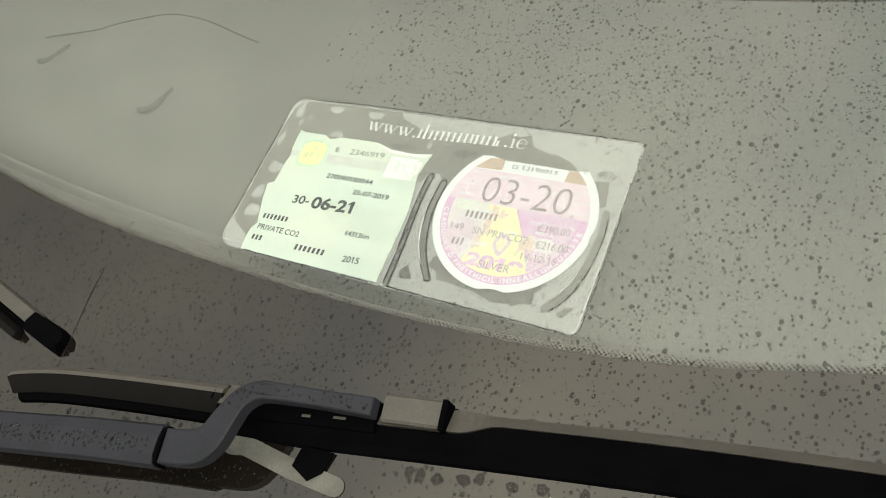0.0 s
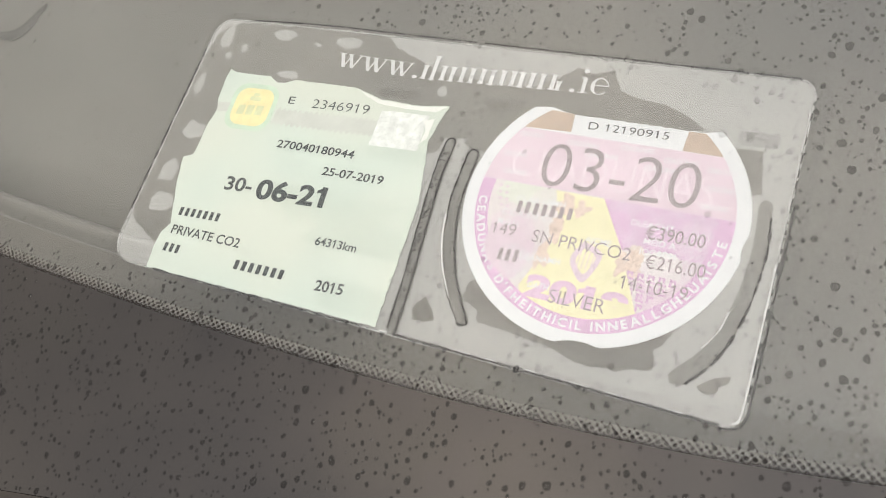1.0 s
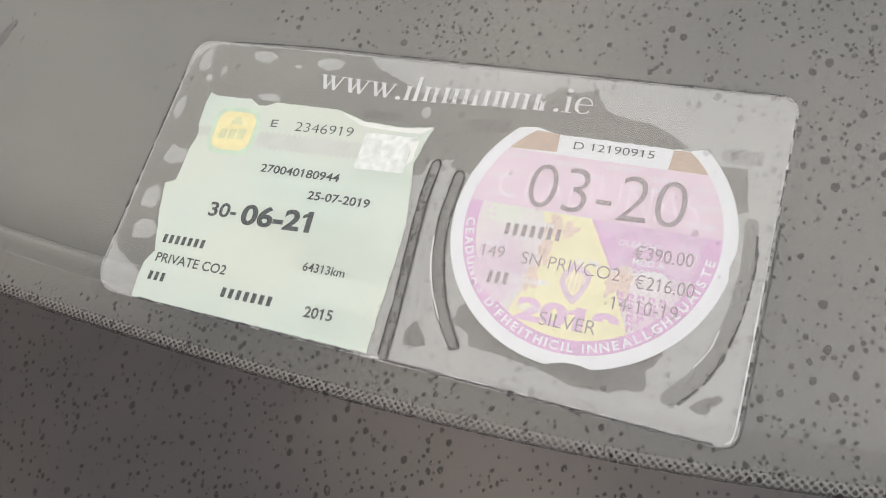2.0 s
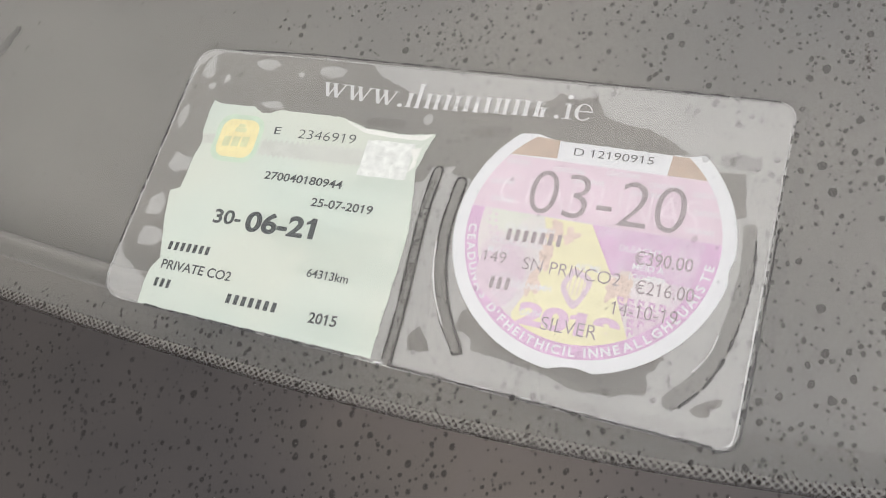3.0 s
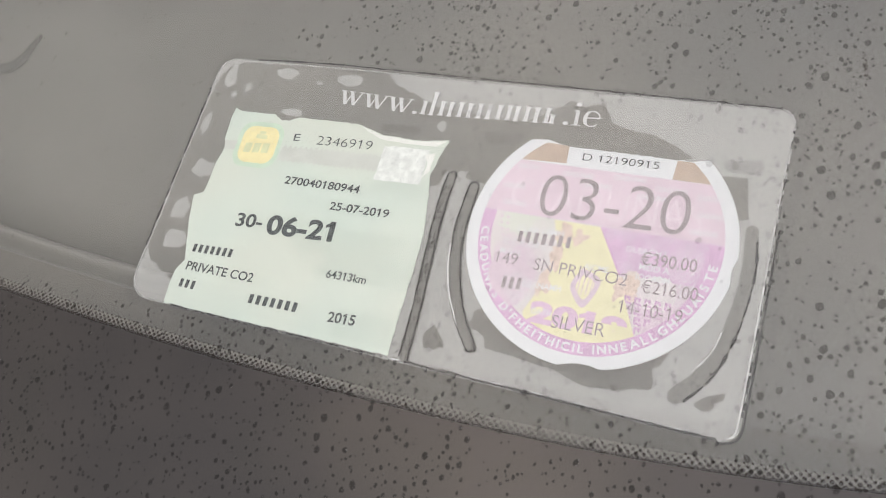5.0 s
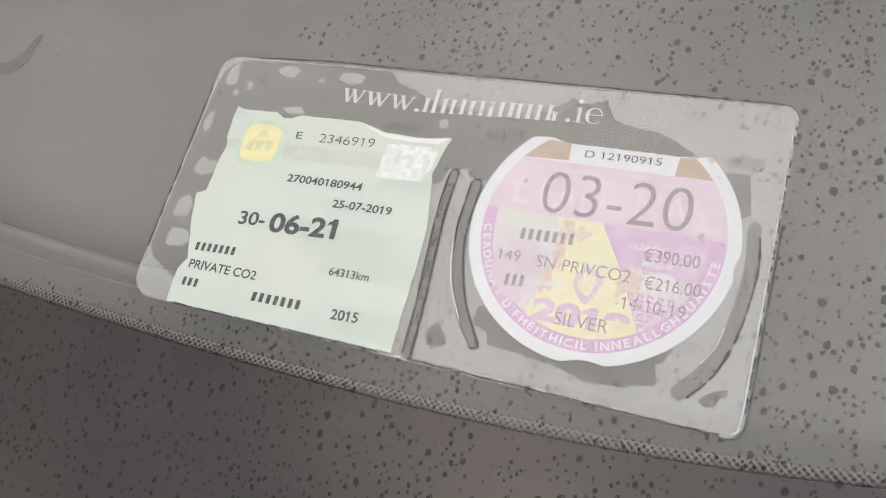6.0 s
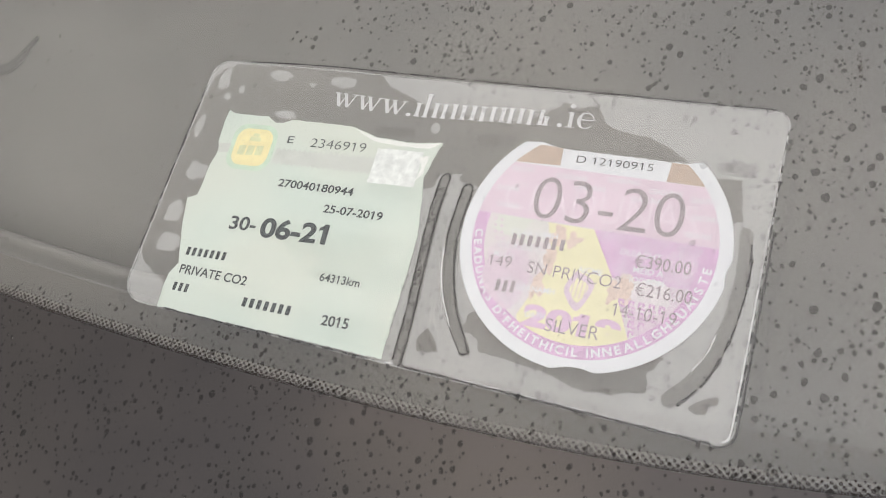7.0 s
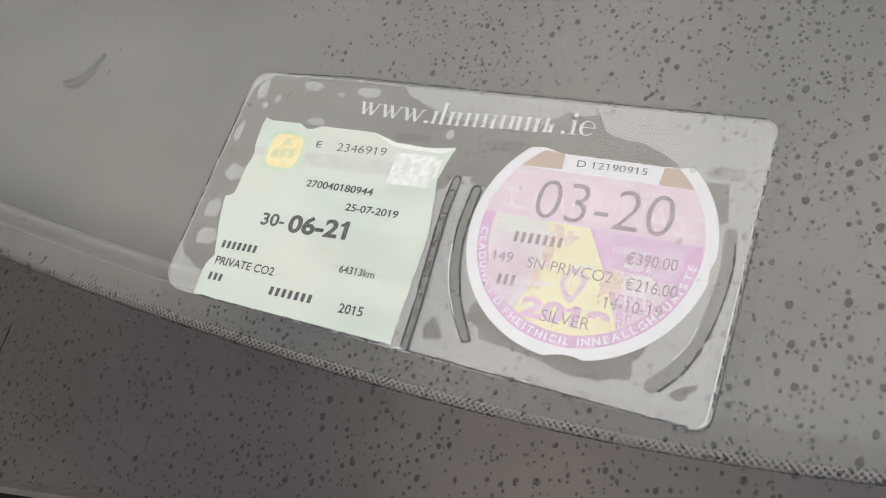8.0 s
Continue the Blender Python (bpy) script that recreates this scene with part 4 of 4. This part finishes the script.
# fine security print: rosettes, a key pattern and scattered dots
def rosette(cx, cy, rings, r0, gap, lobes, wave, mat):
    bm = bmesh.new()
    for k in range(rings):
        pts = []
        for j in range(48):
            a = math.tau * j / 48
            r = r0 + k * gap + wave * math.sin(lobes * a + k * 0.9)
            pts.append((cx + r * math.cos(a), cy + r * math.sin(a)))
        for j in range(48):
            (ax, ay), (bx, by) = pts[j - 1], pts[j]
            if max(math.hypot(ax, ay), math.hypot(bx, by)) > R_F - 0.3 or max(ay, by) > 2.8:
                continue
            quad = [(cx + (px - cx) * f, cy + (py - cy) * f) for px, py, f in ((ax, ay, 1), (bx, by, 1), (bx, by, 1 + 0.16 / (r0 + k * gap)), (ax, ay, 1 + 0.16 / (r0 + k * gap)))]
            bm.faces.new([bm.verts.new((px, py, Q2 + 0.045)) for px, py in quad])
    tagged(part("rosette_print", bm, mat, disc, "fine pale line rosette"), kind="stuff")


rosette(-22, -9, 9, 1.0, 0.62, 7, 0.30, EMBOSS)
rosette(-21, -14, 15, 1.2, 0.58, 10, 0.34, MAUVE)
rosette(-12, -7, 10, 1.0, 0.60, 8, 0.30, PALE_PRINT)
rosette(-19, -20, 8, 0.8, 0.60, 9, 0.25, DISC_WHITE)
rosette(-14, -1, 7, 0.8, 0.60, 8, 0.25, EMBOSS)
rosette(20, -16, 9, 0.8, 0.66, 6, 0.35, EMBOSS)
rosette(25, -4, 7, 0.7, 0.62, 8, 0.28, EMBOSS)
part("pale_medallion", sheet([((4.9 + 0.45 * (i % 2)) * math.cos(math.tau * i / 44) + 19.5, (4.9 + 0.45 * (i % 2)) * math.sin(math.tau * i / 44) - 13.4) for i in range(44)], Q2 + 0.04), PALE_PRINT, disc, "pale scalloped medallion")
part("peach_patch", sheet(blob(12.6, -12.6, 3.0, 4.0, 5.0, 0.4), Q2 + 0.038), PEACH_DEEP, disc, "peach lace print")
for cx, cy, rx, ry, sd in ((-8.6, -0.5, 2.6, 3.2, 1.0), (-4.4, -1.6, 2.0, 2.2, 2.0), (-9.8, -7.0, 2.2, 3.4, 3.0), (-11.5, -16.5, 1.6, 4.0, 4.0), (9.6, -13.8, 1.6, 2.6, 6.0)):
    part("peach_patch", sheet(blob(cx, cy, rx, ry, sd, 0.55, 30), Q3 + 0.02), PEACH_DEEP, disc)
# stepped key pattern
bm = bmesh.new()
for row in range(4):
    for i in range(6):
        x, y0 = 11.5 + i * 2.7 + row * 0.5, -17.2 - row * 2.7
        for x0, yl, x1, yh in ((0, 0, 2.2, 0.6), (0, 0, 0.6, 2.1), (0, 1.5, 1.6, 2.1), (1.1, 0.9, 1.7, 2.1)):
            if math.hypot(x + x1, y0 + yl) < R_F - 0.5:
                bm.faces.new([bm.verts.new((x + u, y0 + v, Q2 + 0.045)) for u, v in ((x0, yl), (x1, yl - 0.35), (x1, yh - 0.35), (x0, yh))])
tagged(part("key_print", bm, PURPLE, disc, "stepped key pattern"), kind="stuff")
# halftone dots over the purple, with dense speckle beside the ring
dot_rng = random.Random(3)
bm = bmesh.new()
for i in range(80):
    for j in range(60):
        x, y = 0.5 + (i + j % 2 * 0.5) * 0.40, 2.9 - j * 0.33
        g = noise.noise((x * 0.22, y * 0.22, 2)) + 0.4 * noise.noise((x * 0.9, y * 0.9, 5))
        if math.hypot(x, y) > R_F - 0.4 or x < 1.2 + (3 - y) * 0.62 or y < -9.5 and x < 24:
            continue
        wild = x > 24.2 - 0.05 * y
        r = 0.055 + 0.085 * max(0.0, min(1.0, 0.5 + 1.1 * g)) if not wild else dot_rng.uniform(0.02, 0.21)
        bm.faces.new([bm.verts.new((x + r * math.cos(a), y + r * math.sin(a), Q2 + 0.045)) for a in (0, 1.57, 3.14, 4.71)])
tagged(part("dot_print", bm, DISC_WHITE, disc, "fine pale halftone dots"), kind="stuff")
bm = bmesh.new()
for i in range(10):
    x, y, r = -28.5 + 0.35 * (i // 2) ** 1.5 + (i % 2) * 1.9, 1.6 - (i // 2) * 1.9, 0.5
    bm.faces.new([bm.verts.new((x + r * math.cos(math.tau * j / 8), y + r * math.sin(math.tau * j / 8), Q2 + 0.06)) for j in range(8)])
tagged(part("bead_print", bm, MAUVE, disc, "two rows of mauve beads"), kind="stuff")
# harp badge
bm = bmesh.new()
outer = bow([(-1.4, -9.8), (3.4, -11.6), (4.2, -14.5), (1.2, -21.0), (-2.6, -17.8), (-3.6, -14.6), (-1.4, -9.8)], 8)
inner = [(0.3 + (x - 0.3) * 0.62, -15.0 + (y + 15.0) * 0.62) for x, y in outer]
vo, vi = [[bm.verts.new((x, y, Q3 + 0.04)) for x, y in loop[:-1]] for loop in (outer, inner)]
for i in range(len(vo)):
    bm.faces.new((vo[i - 1], vo[i], vi[i], vi[i - 1]))
for k in range(4):
    x = -1.6 + k * 1.2
    bm.faces.new([bm.verts.new((px, py, Q3 + 0.04)) for px, py in ((x, -17.5), (x + 0.25, -17.5), (x + 0.45, -12.5), (x + 0.2, -12.5))])
part("harp_badge", bm, MAUVE, disc, "small purple harp badge")
# faint embossed words over the header, their relief painted in flat tones
for body, a, b, cap in (("CEAD\u00daNAS", (-27.5, 5.2), (27.5, 5.6), 9.0),):
    part("painted_relief", words(body, a, b, cap, Q1 + 0.03, -0.012), EMBOSS, disc, "faint embossed lettering, its relief painted in flat tones")
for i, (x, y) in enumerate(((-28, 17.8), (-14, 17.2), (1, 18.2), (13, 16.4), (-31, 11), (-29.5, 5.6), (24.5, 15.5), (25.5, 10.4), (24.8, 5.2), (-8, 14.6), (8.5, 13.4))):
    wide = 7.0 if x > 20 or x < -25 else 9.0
    # offset mauve copy paints the shadow side of the small raised words
    part("painted_relief", words("CEAD\u00daNAS", (x + 0.12, y - 0.14), (x + wide + 0.12, y + 0.1), 1.5, Q1 + 0.025), MAUVE, disc)
    part("painted_relief", words("CEAD\u00daNAS", (x, y), (x + wide, y + 0.24), 1.5, Q1 + 0.04, 0.01), DISC_WHITE, disc)

# ---- the wipers ----
ON = OUTER
wiper = thing("wiper", -60, -115, ON, "parked windscreen wiper with a hooked blue-grey arm", "wiper")
left_run = [(x, y + 1.8, ON) for x, y in bow([(-221.5, -149.2), (-214.8, -145.9), (-189.9, -138.4), (-154.4, -130.7), (-121, -124.1), (-92.7, -118.9)], 10)]
right_run = [(x, y, ON) for x, y in bow([(-92.7, -120.5), (-49.9, -113.0), (-18, -106.2), (15, -99), (55.7, -90.3), (96.4, -82), (131, -75.6), (165, -69.6), (260, -53)], 10)]


def tip(s, k=0.10):
    return 0.12 + 0.88 * math.sqrt(1 - (1 - s / k) ** 2) if s < k else 1.0


def hump(s):
    """The black shell steps up just past the clip."""
    k = min(1.0, max(0.0, (s - 0.385) / 0.05))
    return k * k * (3 - 2 * k)


part("blade_shell", loft(left_run, lambda s: [(-8.2 * tip(s), 1.4), (1.6 * tip(s), 1.4), (0.6 * tip(s), 5.6), (-0.4 * tip(s), 5.7), (-8.4 * tip(s), 2.2)]), BLADE_GREY, wiper, "dusty dark blade shell")
# the lip's paler grey paints sky reflected off the blade's top
part("blade_lip", loft(left_run, lambda s: [(0.7 * tip(s), 2.4), (3.9 * tip(s), 2.0), (4.3 * tip(s), 3.2), (2.0 * tip(s), 5.6), (0.0, 6.1)]), LIP_GREY, wiper, "upper lip painted paler for the sky it reflects")
part("blade_shell", loft(right_run, lambda s: [(-8.4, 1.2), (-1.0 + 3.0 * hump(s), 1.2), (-1.8 + 4.2 * hump(s), 5.7), (-2.6 + 4.2 * hump(s), 5.9), (-8.6, 1.8)]), RUBBER, wiper, "black blade shell")
part("blade_lip", loft(right_run, lambda s: [(-1.4 + 3.6 * hump(s), 0.8), (8.5 - 1.2 * hump(s), 0.5), (8.7 - 1.2 * hump(s), 1.6), (-1.0 + 3.8 * hump(s), 6.0)]), LIP_GREY, wiper, "sloping spoiler of the blade, painted paler for reflected sky")
# wider than the rubber: its black also paints the blade's shadow and reflection
part("rubber_strip", loft(left_run[8:] + right_run[1:], lambda s: [(-13.0 * tip(s, 0.03), 0.1), (-6.5, 0.1), (-6.5, 1.9), (-12.0 * tip(s, 0.03), 1.4)]), RUBBER, wiper, "black rubber wiping strip")
part("blade_clip", loft([(x, y, ON) for x, y in ((-13.6, -100.2), (-2, -97.9), (10.6, -95.6))], lambda s: [(-5.6, 1.5), (5.6, 1.5), (5.6, 8.8), (4.6, 9.7), (-4.6, 9.7), (-5.6, 8.8)]), LIP_GREY, wiper, "grey plastic blade clip")
# solid black block added in place of the shaded hollow under the hook
part("hollow_fill", loft([(x, y, ON) for x, y in bow([(-78, -116.5), (-52, -110.5), (-16, -103.0)], 6)], lambda s: [(-7.5, 1.5), (5.0, 1.5), (5.0, 6.6), (3.6, 7.9), (-6.0, 7.9), (-7.5, 6.6)]), RUBBER, wiper, "black block painting the dark hollow under the hook")
for x, y, half in ((-46.0, -113.6, 2.0), (-31.0, -109.8, 2.8)):
    part("hook_lug", loft([(x - half, y - half * 0.22, ON + 7.6), (x, y, ON + 7.6), (x + half, y + half * 0.22, ON + 7.6)], lambda s: [(-0.7, 0), (0.7, 0), (0.5, 0.6), (-0.5, 0.6)]), LIP_GREY, wiper, "worn grey lug")
part("clip_slot", loft([(x, y, ON) for x, y in ((10.6, -95.6), (12.6, -95.2))], lambda s: [(-6, 1.5), (5.9, 1.5), (5.9, 9.9), (-6, 9.9)]), RUBBER, wiper)


def plate(outline, z0, z1, bev):
    bm = sheet(outline, z1, z1 - z0)
    bmesh.ops.dissolve_limit(bm, angle_limit=0.02, verts=bm.verts, edges=bm.edges)
    rims = [e for e in bm.edges if all(abs(v.co.z - z1) < 1e-4 for v in e.verts) and len(e.link_faces) == 2 and any(abs(f.normal.z) < 0.5 for f in e.link_faces)]
    bmesh.ops.recalc_face_normals(bm, faces=bm.faces)
    bmesh.ops.bevel(bm, geom=rims, offset=bev, segments=3, affect="EDGES", profile=0.6)
    return bm


arm_path = bow([(-93.5, -146.5), (-79.1, -142.4), (-73.8, -136.4), (-71.7, -127.2), (-69.1, -118.8), (-62.9, -112.9), (-53.5, -110.1), (-37.3, -106.6), (-15.5, -102.1)], 6)
arm_wide = (14.5, 14.5, 13.5, 11.5, 9.5, 8.0, 7.2, 6.8, 7.6)


def hook_width(t):
    i = min(7, int(t * 8))
    return arm_wide[i] + (arm_wide[i + 1] - arm_wide[i]) * (t * 8 - i)


def hook_lift(x):
    """The hook stands high over the glass and comes down to the clip."""
    return 14.0 - 9.0 * min(1.0, max(0.0, (x + 60) / 44))


bm = plate(ribbon(arm_path, hook_width, True), ON + 3.5, ON + 9.9, 1.4)
for v in bm.verts:
    v.co.z += hook_lift(v.co.x)
part("hook", bm, ARM_PAINT, wiper, "hooked end of the arm")
part("clip_notch", tube([(-97.5, -120.5, ON + 5.6), (-97.0, -117.0, ON + 5.7), (-95.5, -114.2, ON + 3.6), (-93.0, -112.6, ON + 2.6)], 0.35, 6), RUBBER, wiper, "thin dark joint line of the blade")
part("arm", loft([(x, y, ON + 17) for x, y in bow([(-320, -202), (-250, -185), (-181.5, -168.2), (-132, -155.5), (-95, -147)], 8)], lambda s: [(-8.8, 0), (8.8, 0), (8.8, 5.0), (7.4, 7.4), (3.0, 8.4), (-4.5, 8.4), (-8.0, 6.8), (-8.8, 4.5)]), ARM_PAINT, wiper, "blue-grey painted wiper arm")
part("hinge_gap", loft([(x, y, ON + 17) for x, y in ((-95.2, -147.05), (-93.2, -146.6))], lambda s: [(-8.2, 0), (8.2, 0), (8.2, 4.6), (6.8, 7.0), (3.0, 7.9), (-4.5, 7.9), (-7.4, 6.4), (-8.2, 4.1)]), RUBBER, wiper)
other = thing("wiper", -260, -112, ON, "tip of the second parked wiper blade", "wiper")
tip_run = [(x, y, ON) for x, y in bow([(-202, -122.8), (-222, -119.6), (-250, -114.2), (-330, -98), (-420, -80)], 10)]
part("blade_shell", loft(tip_run[13:], lambda s: [(-5.5, 0.8), (2.6, 0.8), (2.2, 4.2), (-0.5, 5.2), (-4.6, 3.6)]), LIP_GREY, other, "grey blade shell")
part("rubber_strip", loft(tip_run, lambda s: [(2.4, 0.1), (6.2, 0.1), (5.6, 1.8), (3.0, 5.2)]), RUBBER, other, "black rubber wiping strip")
part("end_cap", loft(tip_run[:16], lambda s: [(-6.6 * tip(s, 0.4) + 1.5 * s, 0.2), (6.0 * tip(s, 0.4), 0.2), (5.2 * tip(s, 0.4), 4.4), (1.0, 6.2), (-5.0 * tip(s, 0.4), 4.8)]), RUBBER, other, "black end cap")
part("spoiler", loft([(x, y, ON) for x, y in bow([(-236, -127.5), (-262, -122.5), (-330, -109), (-420, -91)], 8)], lambda s: [(-4.2 * tip(s, 0.12), 0.6), (2.5 * tip(s, 0.12), 0.6), (1.5, 4.5), (-1.5, 4.8)]), BLADE_GREY, other, "dark lower spoiler")

# ---- a pale tag lying on the glass below the wiper ----
tag = thing("pale_tag", -52, -133, OUTER, "pale strip lying on the wet glass", "tag")
part("strip", plate(ribbon([(-86.1, -132.4), (-67.3, -133.6), (-45.0, -134.7), (-24.2, -134.5)], lambda t: 8.2), OUTER + 0.1, OUTER + 0.7, 0.2), TAG, tag)
# black patch paints the arm's dark reflection where it crosses the strip
part("reflection_patch", plate([(-45.5, -124.6), (-30.5, -122.8), (-32.0, -131.6), (-37.0, -136.6), (-46.2, -133.4)], OUTER + 0.72, OUTER + 1.9, 0.3), RUBBER, tag, "black patch painting the arm's dark reflection across the strip")

# ---- larger water beads on the wiper and under its blade ----
def bead(x, y, z, rx, ry, seed, bm):
    """A low, uneven dome of water."""
    rim = blob(x, y, rx, ry, seed, 0.2, 12)
    rings = [[bm.verts.new((x + (px - x) * k, y + (py - y) * k, z + h * rx)) for px, py in rim] for k, h in ((1.0, 0.0), (0.8, 0.3), (0.4, 0.5))]
    top = bm.verts.new((x, y, z + 0.54 * rx))
    for a, b in zip(rings, rings[1:]):
        for j in range(12):
            bm.faces.new((a[j - 1], a[j], b[j], b[j - 1]))
    for j in range(12):
        bm.faces.new((rings[-1][j - 1], rings[-1][j], top))


bead_rng = random.Random(4)
bm = bmesh.new()
hook_loop = ribbon(arm_path, lambda t: hook_width(t) - 3.0)
for _ in range(420):
    x, y = bead_rng.uniform(-90, -16), bead_rng.uniform(-124, -98)
    if inside(x, y, hook_loop):
        r = bead_rng.uniform(0.3, 0.75)
        bead(x, y, ON + 9.92 + hook_lift(x), r, r * bead_rng.uniform(0.9, 1.2), bead_rng.uniform(0, 60), bm)
for _ in range(240):
    x = bead_rng.uniform(-186, -99)
    y = -168.2 + (x + 181.5) * 0.247 + bead_rng.uniform(-4.5, 3.0)
    r = bead_rng.uniform(0.25, 0.7)
    bead(x, y, ON + 25.42, r, r * bead_rng.uniform(0.9, 1.3), bead_rng.uniform(0, 60), bm)
tagged(part("beaded_water", bm, WATER, wiper, "small water beads on the arm", smooth=True), kind="stuff")
bm = bmesh.new()
for x, y, rx, ry in ((3, -118.6, 2.0, 2.6), (8, -118.4, 2.2, 3.0), (15, -117.5, 2.4, 2.2), (25, -114.3, 3.0, 2.0), (31, -111.8, 2.2, 2.4), (44, -110.5, 2.6, 1.8), (55, -107.8, 2.4, 2.4), (70, -104.5, 1.8, 2.2), (84, -102, 2.2, 2.0)):
    bead(x, y, OUTER + 0.02, rx, ry, x, bm)
for _ in range(60):
    along = bead_rng.random()
    x, y = -182 + 74 * along, -152 + 15.5 * along + bead_rng.uniform(-6.0, 2.5)
    r = bead_rng.uniform(0.5, 1.2)
    bead(x, y, OUTER + 0.02, r, r * bead_rng.uniform(0.9, 1.6), x, bm)
tagged(part("drips", bm, WATER, windscreen, "water gathered below the wiper blade", smooth=True), kind="stuff")

# ---- rain drops on the glass ----
drop_rng = random.Random(11)
near, verts, faces, slots, large = {}, [], [], [], []
made = tries = 0
while made < 13500 and tries < 140000:
    tries += 1
    x, y = drop_rng.uniform(-300, 178), drop_rng.uniform(-212, 150)
    r = min(1.1, 0.42 * math.exp(drop_rng.gauss(0.0, 0.40)))
    if noise.noise((x * 0.03, y * 0.03, 7)) + 0.5 * noise.noise((x * 0.11, y * 0.11, 9)) < drop_rng.uniform(-1.4, 0.3):
        continue
    faint = y > -50 and drop_rng.random() < min(1.0, max(0.0, (-70 - x) / 70 + 0.4 * noise.noise((x * 0.02, y * 0.02, 30))))
    if faint:
        r *= 0.72
        if drop_rng.random() < 0.7:
            continue
    # over the pale holder drops hardly darken: few are kept, all faint
    if LEFT + 8 < x < RIGHT and LOW < y < HIGH:
        if drop_rng.random() < (1.0 if x < -50 and y < 24 else 0.97 if x < -50 or math.hypot(x, y) < 39 else 0.15):
            continue
        faint = True
    cell = (int(x // 5), int(y // 5))
    if any((x - a) ** 2 + (y - b) ** 2 < (1.3 * (r + c)) ** 2 for i in (-1, 0, 1) for j in (-1, 0, 1) for a, b, c in near.get((cell[0] + i, cell[1] + j), ())):
        continue
    near.setdefault(cell, []).append((x, y, r))
    slots += [1 if faint else 0] * 20
    tall, lean, seed = drop_rng.uniform(1.0, 1.35), drop_rng.uniform(-0.3, 0.3), drop_rng.uniform(0, 99)
    if r > 0.68 and not faint and -150 < x < 120 and -98 < y < 110 and len(large) < 300:
        large.append((x, y, r, tall, lean))
        made += 1
        del slots[-20:]
        continue
    base = len(verts)
    for k, h in ((1.0, 0.0), (0.75, 0.16)):
        for j in range(10):
            a = math.tau * j / 10
            q = k * r * (1 + 0.4 * noise.noise((math.cos(a), math.sin(a), seed)))
            dx, dy = q * math.cos(a), q * math.sin(a) * tall
            verts.append(w(x + dx + lean * dy, y + dy, OUTER + 0.02 + h * r))
    verts.append(w(x, y, OUTER + 0.02 + 0.24 * r))
    for j in range(10):
        a, b = base + j, base + (j + 1) % 10
        faces += [(a, b, b + 10, a + 10), (a + 10, b + 10, base + 20)]
    made += 1
me = bpy.data.meshes.new("raindrops")
me.from_pydata(verts, [], faces)
me.materials.append(WATER)
me.materials.append(FAINT_WATER)
for p in me.polygons:
    p.use_smooth = True
    p.material_index = slots[p.index]
tagged(new("raindrops", me), "small scattered raindrops on the outside of the glass", "raindrops", kind="stuff")
# the larger drops, one by one, from a dozen shapes
shapes = []
for k in range(12):
    vs, fs = [], []
    for ring, h in ((1.0, 0.0), (0.75, 0.16)):
        for j in range(10):
            a = math.tau * j / 10
            q = ring * (1 + 0.4 * noise.noise((math.cos(a), math.sin(a), k * 7.7)))
            vs.append((q * math.cos(a), q * math.sin(a), h))
    vs.append((0, 0, 0.24))
    for j in range(10):
        a, b = j, (j + 1) % 10
        fs += [(a, b, b + 10, a + 10), (a + 10, b + 10, 20)]
    me = bpy.data.meshes.new("raindrop")
    me.from_pydata(vs, [], fs)
    me.materials.append(WATER)
    for p in me.polygons:
        p.use_smooth = True
    shapes.append(me)
for i, (x, y, r, tall, lean) in enumerate(large):
    ob = new("raindrop", shapes[i % 12])
    ob.parent = windscreen
    size = r / 1000
    shape = Matrix(((size, lean * size * tall, 0, 0), (0, size * tall, 0, 0), (0, 0, size, 0), (0, 0, 0, 1)))
    ob.matrix_basis = Matrix.Translation(w(x, y, OUTER + 0.02) - windscreen.location) @ GLASS.to_3x3().to_4x4() @ shape
